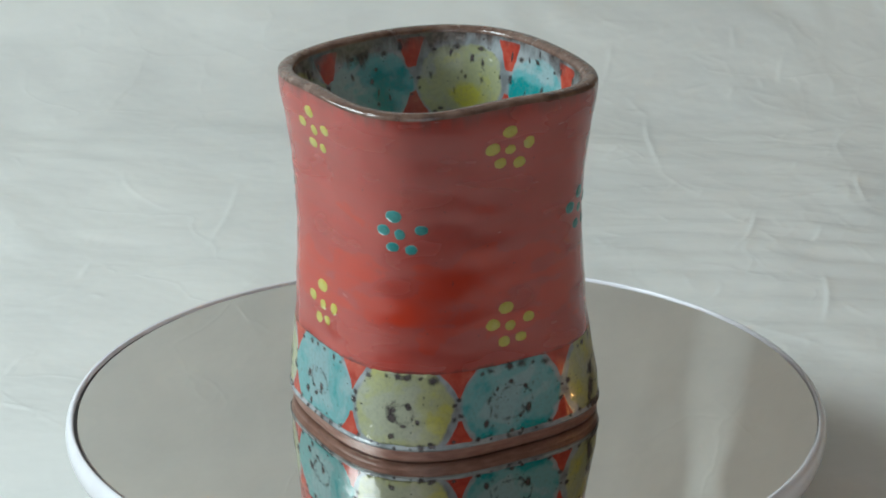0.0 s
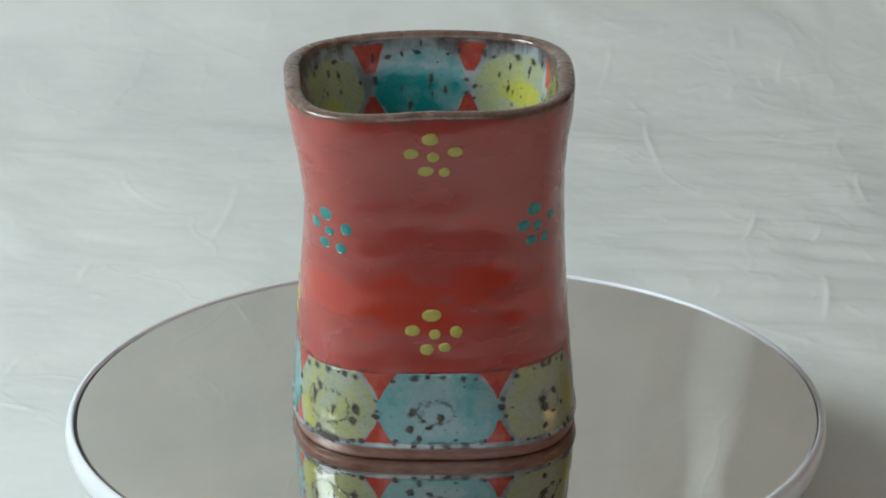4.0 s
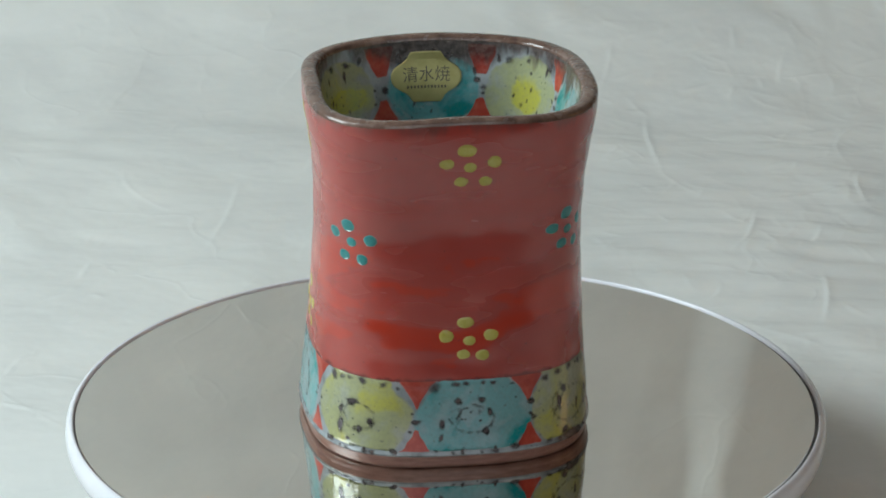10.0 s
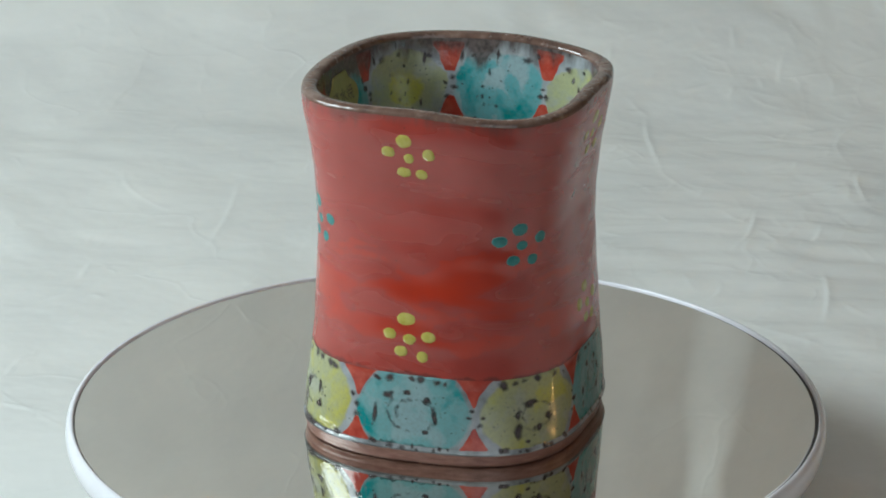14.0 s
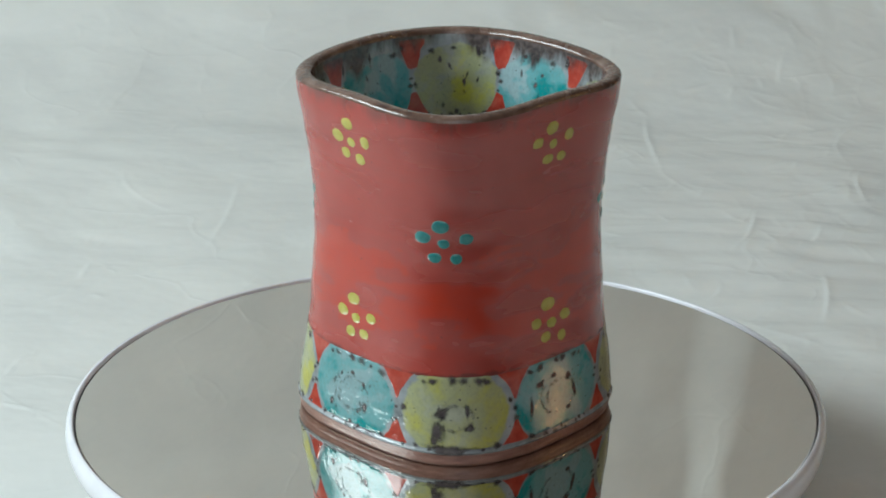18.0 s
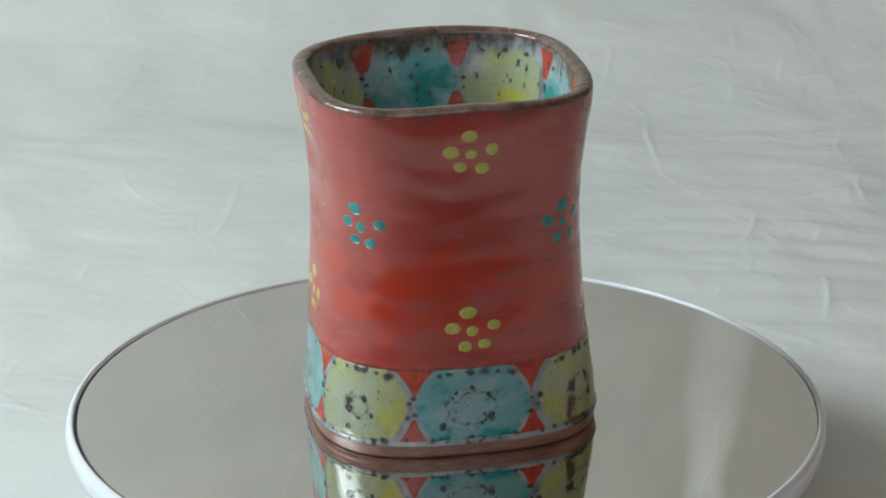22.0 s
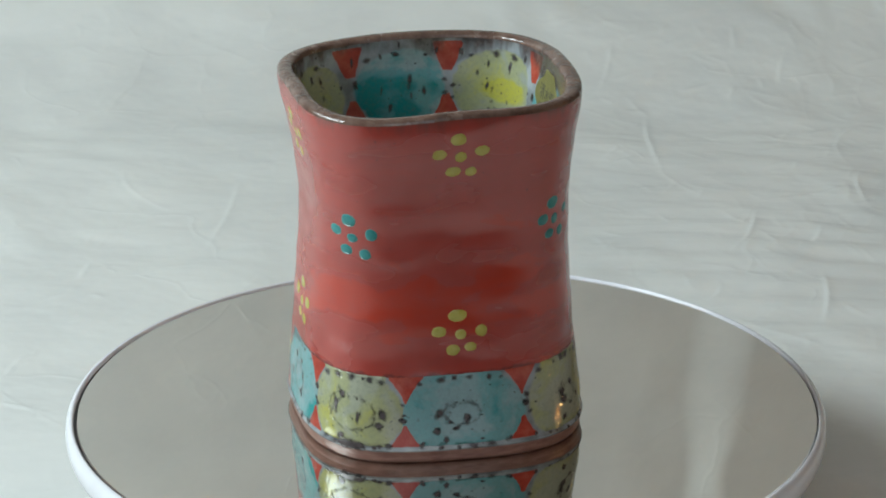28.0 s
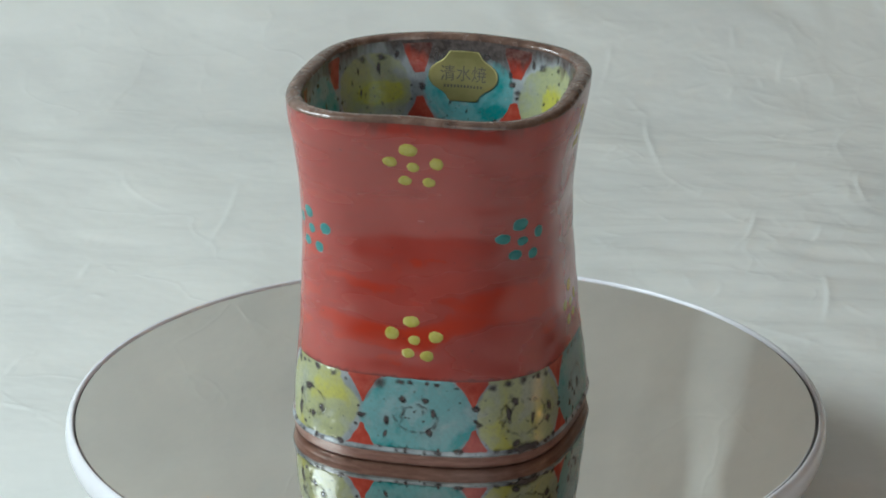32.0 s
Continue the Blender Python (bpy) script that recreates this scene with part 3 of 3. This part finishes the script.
def blots(fn, th0, z0, places, lift_mm=0.2, seed=0):
    """Small iron specks in one mesh: (across, up, long, thin, turn) in mm and radians."""
    verts, faces = [], []
    r0 = outer_r(th0, z0) if fn is outer else outer_r(th0, z0) - WALL_MM
    sign = 1.0 if fn is outer else -1.0
    fade = []
    for n, (du, dv, a, b, turn, *more) in enumerate(places):
        full = more[0] if more else 1.0
        start, k = len(verts), 12
        verts.append(fn(th0 + sign * du / r0, z0 + dv, lift_mm))
        fade.append(full)
        for f, off, thick in ((0.42, lift_mm, full), (1.5, lift_mm - 0.03, 0.0)):
            for i in range(k):
                t = 2 * math.pi * i / k
                q = f * (1 + 0.45 * noise.noise(Vector((math.cos(t) * 1.6, math.sin(t) * 1.6, seed * 5.3 + n))))
                x, y = a * q * math.cos(t), b * q * math.sin(t)
                verts.append(fn(th0 + sign * (du + x * math.cos(turn) - y * math.sin(turn)) / r0, z0 + dv + x * math.sin(turn) + y * math.cos(turn), off))
                fade.append(thick)
        for i in range(k):
            j = (i + 1) % k
            faces.append((start, start + 1 + i, start + 1 + j))
            faces.append((start + 1 + i, start + 1 + k + i, start + 1 + k + j, start + 1 + j))
    return verts, faces, fade


# the strokes painted in each outer medallion: across, up, half width, half height in mm
TEAL_STROKES = (((-6.0, 0.2, 0.9, 1.1), (0.7, -1.5, 0.8, 1.3), (-1.9, -4.0, 1.0, 0.55), (-3.6, -2.4, 0.6, 0.5), (-7.0, -4.6, 1.0, 0.9), (-4.6, -7.0, 0.7, 0.9)),
                ((-3.9, 4.7, 0.95, 0.85), (2.1, 4.7, 0.9, 0.75), (4.1, 1.3, 0.7, 1.0), (3.1, -3.6, 0.85, 1.0), (-8.0, -1.2, 0.6, 1.2), (-8.2, -5.0, 0.5, 1.0)),
                ((-6.8, 4.3, 1.2, 0.8), (-1.9, 5.5, 1.1, 0.6), (3.4, 3.9, 0.9, 0.9), (5.6, -0.8, 0.7, 1.5), (3.2, -4.6, 0.8, 0.6), (-10.0, -0.8, 0.6, 2.6)),
                ((-0.2, 5.2, 0.8, 0.5), (4.1, 3.1, 0.6, 0.7), (4.6, -2.9, 0.9, 1.3), (-7.8, -4.7, 0.7, 1.1), (-4.4, 4.0, 0.4, 0.5), (2.2, -4.8, 0.4, 0.4)))
YELLOW_STROKES = (((-3.2, 4.3, 0.9, 1.0), (-5.1, 1.2, 0.7, 2.2), (8.2, 0.0, 1.1, 1.4), (7.3, -2.8, 1.0, 0.9), (1.6, -1.2, 0.5, 1.6), (-3.2, -6.8, 1.1, 0.9)),
                  ((-1.7, 3.5, 1.6, 0.9), (-5.3, 0.5, 0.6, 0.8), (-5.3, -3.8, 0.9, 2.0), (3.6, -0.9, 0.8, 1.0), (0.6, -3.5, 0.7, 1.0), (-2.6, -6.8, 0.8, 0.5)),
                  ((-3.6, 0.9, 1.4, 1.2), (-4.9, -3.8, 1.2, 3.2), (2.8, 1.6, 0.5, 1.6), (3.4, -3.0, 1.1, 0.8), (-5.6, -6.4, 0.8, 1.0), (1.0, 4.6, 0.3, 0.3)),
                  ((-2.2, -1.4, 1.2, 1.1), (-2.0, 0.6, 0.9, 0.6), (1.9, 1.8, 0.8, 0.7), (4.3, -2.0, 0.6, 0.7), (-2.2, -6.2, 0.8, 0.9), (0.9, -3.3, 0.7, 0.5)))


# where the enamel pooled thick in each medallion: across, up, width, height in mm, and how much
OUTER_POOLS = (((0.5, -8.5, 4.0, 2.2, 1.2),), ((11.0, -5.5, 3.0, 3.0, 1.0), (-10.0, 3.0, 2.5, 3.5, 0.7)), ((0.5, -8.5, 4.0, 2.2, 1.2),), ((4.5, -8.5, 4.5, 2.2, 1.2), (-9.0, 4.0, 3.5, 3.0, 0.6)),
               ((-9.0, 3.0, 3.0, 4.0, 1.0),), ((11.0, 1.0, 2.2, 3.0, 2.2),), ((9.0, -5.0, 3.5, 3.5, 1.4),), ((11.0, -1.5, 2.2, 3.0, 2.2),))
INNER_POOLS = (((2.0, -4.0, 5.0, 4.5, 1.2), (-8.0, 0.0, 3.0, 5.0, 0.7)), ((2.0, 1.0, 3.2, 7.0, 1.1), (3.2, -7.0, 3.0, 4.0, 1.0)), ((2.3, -6.0, 2.6, 2.8, 1.8), (-8.0, 2.0, 3.0, 5.0, 0.6)), ((8.0, -6.0, 4.0, 4.0, 1.0),),
               ((2.0, -3.0, 5.0, 4.0, 1.6),), ((1.5, -4.0, 4.5, 3.5, 1.8),), ((4.0, -0.5, 5.5, 2.8, 2.6),), ((0.5, 0.0, 4.0, 3.5, 2.2),))


def speck_places(rng, wide, high, strokes, inside):
    out = [(x, y, 0.95 * a, 0.95 * b, rng.uniform(-0.2, 0.2)) for x, y, a, b in strokes]
    if strokes:
        # the faint brown turn of the brush on which the strokes sit
        r = sum(math.hypot(x, y) for x, y, a, b in strokes[:4]) / 4 + 1.0
        turns = int(24 * min(1.0, r / 7.0))
        for i in range(turns):
            a, f = 2.2 + i * 7.8 / turns, r * (1 - 0.36 * i / turns)
            out.append((f * math.cos(a), 0.72 * f * math.sin(a), rng.uniform(0.5, 1.4), rng.uniform(0.3, 0.7), a + 1.57 + rng.normal(0, 0.3), rng.uniform(0.1, 0.5)))
    for x, y, a, b in strokes[:-1]:
        # the brush left a thinner trace beside each stroke
        out.append((x + rng.normal(0, 0.9), y + rng.normal(0, 0.9), a * 0.7, b * 0.7, rng.uniform(-0.5, 0.5), 0.45))
    for up, n, big in ((0.87, 3 if inside else 6, 1.15), (-0.86, 6, 0.85), (0.0, 4, 0.8)):
        for i in range(n):
            if up:
                x = (i + 0.5 + rng.uniform(-0.35, 0.35)) / n * 1.5 - 0.75
                y = up * math.sqrt(1 - 0.45 * x * x)
            else:
                x, y = (-1) ** i * rng.uniform(0.93, 1.0), rng.uniform(-0.3, 0.3)
            size = big * rng.uniform(0.45, 1.15) * (0.95 if inside else 1.0)
            out.append((x * wide / 2, y * high / 2, size, size * rng.uniform(0.6, 1.0), rng.uniform(-0.4, 0.4), rng.uniform(0.6, 1.0)))
    if inside:
        for i in range(6):
            a, f = rng.uniform(0, 6.28), rng.uniform(0.12, 0.7)
            out.append((f * wide / 2 * math.cos(a), f * high / 2 * math.sin(a), rng.uniform(0.3, 0.6), rng.uniform(0.5, 1.1), rng.uniform(-0.3, 0.3), rng.uniform(0.45, 0.95)))
    for i in range(14):
        a, f = rng.uniform(0, 6.28), rng.uniform(0.1, 1.0)
        out.append((f * wide / 2 * math.cos(a), f * high / 2 * math.sin(a), rng.uniform(0.12, 0.32), rng.uniform(0.12, 0.28), 0, rng.uniform(0.4, 0.9)))
    return out


MID_MM, OVAL_MM, OVAL_POWER = 13.5, 28.0, 1.7


def medallion(fn, th, z, wide, high, mat, strokes, seed, parent, label, top=None, pools=()):
    oval = (MID_MM, wide + 0.4, OVAL_MM, OVAL_POWER, 4.9) if fn is outer else (z, wide, high, 2.2, -99.0)
    rng = np.random.RandomState(seed)
    ob = part("medallion", enamel_of("medallion", patch(fn, th, oval[0], oval[1], oval[2], 72, 12, 0.07, seed, 0.09, oval[3], top, pools, oval[4]), mat), parent, label)
    z -= 0.4 if fn is outer else 0.0
    places = [p for p in speck_places(rng, wide, high, strokes, fn is inner) if top is None or z + p[1] < top - 0.3]
    part("specks", enamel_of("specks", blots(fn, th, z, places, 0.13, seed), SPECK), ob)


def wedge(fn, th, z, wide, high, up, seed, parent, apart=0.0):
    """A red three-cornered patch between two medallions, its point towards the row's middle."""
    r0 = outer_r(th, z) - (0 if fn is outer else WALL_MM)
    sign = 1.0 if fn is outer else -1.0
    rows, cols = 10, 8
    verts, faces, fade = [], [], []
    for j in range(rows + 1):
        f = j / rows
        zz = z + (f * high if up else -f * high)
        if apart:
            # between two ovals, with a seam of bare glaze left on either side
            reach = max(0.0, 1 - abs((zz - MID_MM) / (OVAL_MM / 2)) ** OVAL_POWER) ** (1 / OVAL_POWER)
            w = max(0.35 * min(1.0, 0.4 + 3 * f), apart / 2 * (1 - reach) - (0.3 if up else 0.1))
        else:
            low, bow = (0.32, 0.9) if up else (0.14, 1.2)
            w = wide / 2 * (low + (1 - low) * f ** bow)
        w *= 1 + 0.16 * noise.noise(Vector((f * 3, seed * 1.7, 0)))
        for i in range(cols + 1):
            g = 2 * i / cols - 1
            rim = 0.05 if 0 < i < cols and 0 < j < rows else 0.0
            x = g * w + 0.25 * noise.noise(Vector((f * 4, g, seed * 2.9)))
            verts.append(fn(th + sign * x / r0, zz, rim))
            fade.append(1.0 if 0 < i < cols and (0 < j < rows or (up and j)) else 0.0)
    c = cols + 1
    for j in range(rows):
        for i in range(cols):
            q = (j * c + i, j * c + i + 1, (j + 1) * c + i + 1, (j + 1) * c + i)
            faces.append(q if up == (fn is outer) else q[::-1])
    part("wedge", enamel_of("wedge", (verts, faces, fade), WEDGE), parent)


PETALS = ((0.0, 0.0, 1.5, 1.3, 0.0), (-1.1, 4.7, 2.2, 1.55, 0.0), (-5.3, 1.1, 1.9, 1.5, 0.2), (5.4, 1.2, 1.7, 1.45, 0.1), (-2.0, -3.8, 1.8, 1.35, 0.2), (2.9, -3.9, 1.6, 1.35, -0.1))


def flower(th, z, mat, seed, parent, label):
    rng = np.random.RandomState(seed)
    heart = None
    for k, (du, dv, a, b, turn) in enumerate(PETALS):
        du, dv = du + rng.normal(0, 0.3) * (k > 0), dv + rng.normal(0, 0.25) * (k > 0)
        a, b = a * rng.uniform(0.9, 1.1), b * rng.uniform(0.9, 1.12)
        t = th + du / outer_r(th, z)
        me = enamel_of("petal", patch(outer, t, z + dv, 2 * a, 2 * b, 20, 5, 0.17, seed + k, 0.10, 2.1), mat)
        if k == 0:
            heart = part("flower", me, parent, label)
        else:
            part("petal", me, heart)


def edge_blots(fn, z, count, long, seed, parent, name, jitter=0.5, upright=False):
    """A row of iron blots round the wall at one height, in one mesh."""
    rng = np.random.RandomState(seed)
    verts, faces, fade = [], [], []
    for i in range(count):
        th = 2 * math.pi * (i + rng.uniform(-0.45, 0.45)) / count
        a, b = rng.uniform(0.5, 1.0) * long, rng.uniform(0.3, 0.7)
        place = (0.0, rng.normal(0, jitter), a, b, (math.pi / 2 if upright else 0.0) + rng.normal(0, 0.15))
        v, f, g = blots(fn, th, z, [place], 0.14, seed + i)
        fade += g
        faces += [tuple(k + len(verts) for k in q) for q in f]
        verts += v
    tagged(part(name, enamel_of(name, (verts, faces, fade), SPECK), parent), kind="stuff")


def build_cup():
    cup = tagged(new("cup"), "square waisted red ceramic cup with painted flowers and medallions", "cup")
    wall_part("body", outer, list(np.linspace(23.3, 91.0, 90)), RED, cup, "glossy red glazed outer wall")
    wall_part("band", outer, list(np.linspace(3.4, 6.0, 22)) + list(np.linspace(6.5, 23.3, 32)), WHITE, cup, "whitish glazed band at the foot")
    # foot: an unglazed brown edge that slopes in under the bead of glaze, with a thrown groove
    steps = ((3.4, 0.0), (3.2, -0.05), (2.9, -0.05), (2.2, -0.10), (1.9, -0.28), (1.6, -0.22), (0.9, -0.35), (0.4, -0.55), (0.1, -0.85), (0.0, -1.3), (0.0, -4.5), (1.2, -5.5))
    rings = [[outer(th, z, off) for th in ANGLES] for z, off in steps]
    rings.append([Vector((outer(th, 1.2).x * 0.02, outer(th, 1.2).y * 0.02, 0.0012)) for th in ANGLES])
    part("foot", mesh_of("foot", *lathe(rings), FOOT), cup, "brown unglazed clay foot")
    # lip: a rounded brown roll from outer to inner wall
    rings = []
    for k in range(15):
        a = math.pi * k / 14
        rings.append([])
        for th in ANGLES:
            o, i = outer(th, 91.0), inner(th, 91.0)
            mid, half = (o + i) / 2, (o - i) / 2
            rings[-1].append(mid + half * math.cos(a) + Vector((0, 0, 0.0014 * math.sin(a) ** 0.75)))
    part("lip", mesh_of("lip", *lathe(rings), BROWN), cup, "brown glazed rounded lip")
    wall = [[inner(th, z) for th in ANGLES] for z in np.linspace(91.0, 12.0, 60)]
    for f, z in ((0.96, 9.0), (0.85, 7.0), (0.6, 6.2), (0.3, 6.0), (0.01, 6.0)):
        wall.append([Vector((inner(th, 12).x * f, inner(th, 12).y * f, z / 1000)) for th in ANGLES])
    part("lining", mesh_of("lining", *lathe(wall), WHITE), cup, "speckled whitish glazed inside")

    # eight medallions round the foot and eight inside the mouth, red wedges between
    faces = ((211.9, 30.8), (125.1, 29.4), (32.0, 29.2), (300.8, 29.6))
    edges = ((168.1, 27.2), (79.5, 29.2), (346.7, 28.8), (256.8, 27.6))
    for k, (deg, wide) in enumerate(faces + edges):
        th = radians(deg)
        mat, word = (TEAL, "teal") if k < 4 else (YELLOW, "pale yellow")
        strokes = TEAL_STROKES[k] if k < 4 else YELLOW_STROKES[k - 4]
        medallion(outer, th, 13.7, wide + 1.0, 21.5, mat, strokes, 20 + k, cup, word + " enamel medallion with dark specks", 23.5, OUTER_POOLS[k])
        medallion(inner, th, 78.2, 24.8, 20.8, TEAL_THIN if k < 4 else YELLOW_THIN, (), 60 + k, cup, word + " enamel medallion inside the mouth", None, INNER_POOLS[k])
    order = sorted(faces + edges)
    for k, (deg, wide) in enumerate(order):
        after, next_wide = order[(k + 1) % 8]
        th = radians(deg + ((after - deg) % 360) * wide / (wide + next_wide))
        wedge(outer, th, 16.0, 9.6, 7.45, True, k, cup, (wide + next_wide) / 2 + 0.4)
        wedge(outer, th, 11.0, 10.6, 6.4, False, k + 9, cup, (wide + next_wide) / 2 + 0.4)
        wedge(inner, th, 82.2, 8.6, 8.0, True, k + 20, cup)
        wedge(inner, th, 76.6, 13.0, 9.4, False, k + 30, cup)
    for k, (deg, hi, low, lo) in enumerate(((210.8, 81.0, 211.2, 33.9), (123.9, 79.5, 123.7, 33.8), (29.8, 80.2, 29.5, 32.8), (300.2, 79.8, 300.9, 33.3))):
        flower(radians(deg), hi, DOT_YELLOW, 100 + 20 * k, cup, "yellow enamel flower of six dots")
        flower(radians(low), lo, DOT_YELLOW, 110 + 20 * k, cup, "yellow enamel flower of six dots")
    for k, (deg, z) in enumerate(((167.6, 59.8), (74.9, 58.6), (342.1, 58.4), (255.6, 60.0))):
        flower(radians(deg), z, DOT_TEAL, 200 + 20 * k, cup, "teal enamel flower of six dots")
    edge_blots(outer, 5.0, 22, 0.7, 302, cup, "foot_specks", 0.35)
    edge_blots(inner, 86.6, 24, 1.5, 303, cup, "iron_glaze", 1.6, True)
    edge_blots(inner, 69.0, 40, 0.9, 304, cup, "deep_specks", 0.7)
    for k, deg in enumerate((167.4, 343.9)):
        part("glaze_pool", enamel_of("glaze_pool", blots(outer, radians(deg), 4.6, [(0.0, 0.0, 5.4, 1.3, 0.0)], 0.3, 90 + k), SPECK), cup, "dark pool of glaze at the foot")
    build_sticker(cup)
    return cup


def build_sticker(cup):
    th0, z0 = radians(303.4), 81.7
    r0 = outer_r(th0, z0) - WALL_MM

    def at(x, y, off):
        return inner(th0 - x / r0, z0 + y, off)
    # outline: straight top and foot, hollow shoulders, pointed sides
    half = []
    for x, y in ((9.4, 0.0), (9.2, 1.2), (8.5, 2.3), (7.3, 3.2), (6.0, 3.9), (5.0, 4.7), (4.4, 5.7), (3.8, 6.45), (1.8, 6.5), (0.0, 6.5)):
        half.append((x, y))
    top = half + [(-x, y) for x, y in half[-2::-1]]
    loop = top + [(x, -y) for x, y in top[-2:0:-1]]
    verts, faces = [], []
    for f, off in ((0.02, 0.42), (0.35, 0.42), (0.7, 0.42), (0.97, 0.42), (1.0, 0.34), (1.0, 0.1)):
        verts += [at(x * f, y * f, off) for x, y in loop]
    n = len(loop)
    faces.append(tuple(range(n)))
    for k in range(5):
        faces += [(k * n + i, k * n + (i + 1) % n, (k + 1) * n + (i + 1) % n, (k + 1) * n + i) for i in range(n)]
    tag = part("sticker", mesh_of("sticker", verts, faces, GOLD, False), cup, "gold foil sticker with black lettering")
    font = bpy.data.curves.new("lettering", "FONT")
    font.body = "\u6e05\u6c34\u713c"
    font.size, font.align_x = 4.3, "CENTER"
    tmp = new("lettering", font)
    bpy.context.view_layer.update()
    me = bpy.data.meshes.new_from_object(tmp.evaluated_get(bpy.context.evaluated_depsgraph_get()))
    bpy.data.objects.remove(tmp)
    me.name = "lettering"
    for v in me.vertices:
        v.co = at(v.co.x, v.co.y - 0.9, 0.47)
    me.materials.clear()
    me.materials.append(INK)
    part("lettering", me, tag, "black lettering")
    verts, faces = [], []
    for k in range(12):
        x, w = -5.4 + k * 0.93, 0.48
        s = len(verts)
        verts += [at(x, -2.9, 0.47), at(x + w, -2.9, 0.47), at(x + w, -2.2, 0.47), at(x, -2.2, 0.47)]
        faces.append((s, s + 1, s + 2, s + 3))
    part("small_print", mesh_of("small_print", verts, faces, INK, False), tag, "row of tiny dark marks")


build_room()
build_wall_lamp()
build_table()
build_paper()
turntable = build_turntable()
cup = build_cup()

CUP_X, CUP_Y = -0.0020, 0.00385
# degrees turned, counter-clockwise from above, at each full second
TURNED = (0.0, 15.34, 30.74, 46.15, 61.60, 77.13, 92.78, 108.62, 124.50, 140.34, 155.94, 171.67, 187.45, 203.20, 218.87, 234.85, 251.07,
          266.94, 282.25, 297.32, 312.08, 326.60, 341.09, 355.72, 370.76, 386.24, 401.71, 417.05, 432.42, 447.96, 463.68, 479.53, 495.32)


def motions():
    rows_cup, rows_plate = [], []
    for t, degrees in enumerate(TURNED):
        turn = pose(0, 0, 0, 0, 0, degrees)
        rows_cup.append((t, turn @ pose(CUP_X, CUP_Y, 0.0001)))
        rows_plate.append((t, pose(0, 0, PAPER_Z) @ turn))
    walk(cup, rows_cup)
    walk(turntable, rows_plate)


motions()
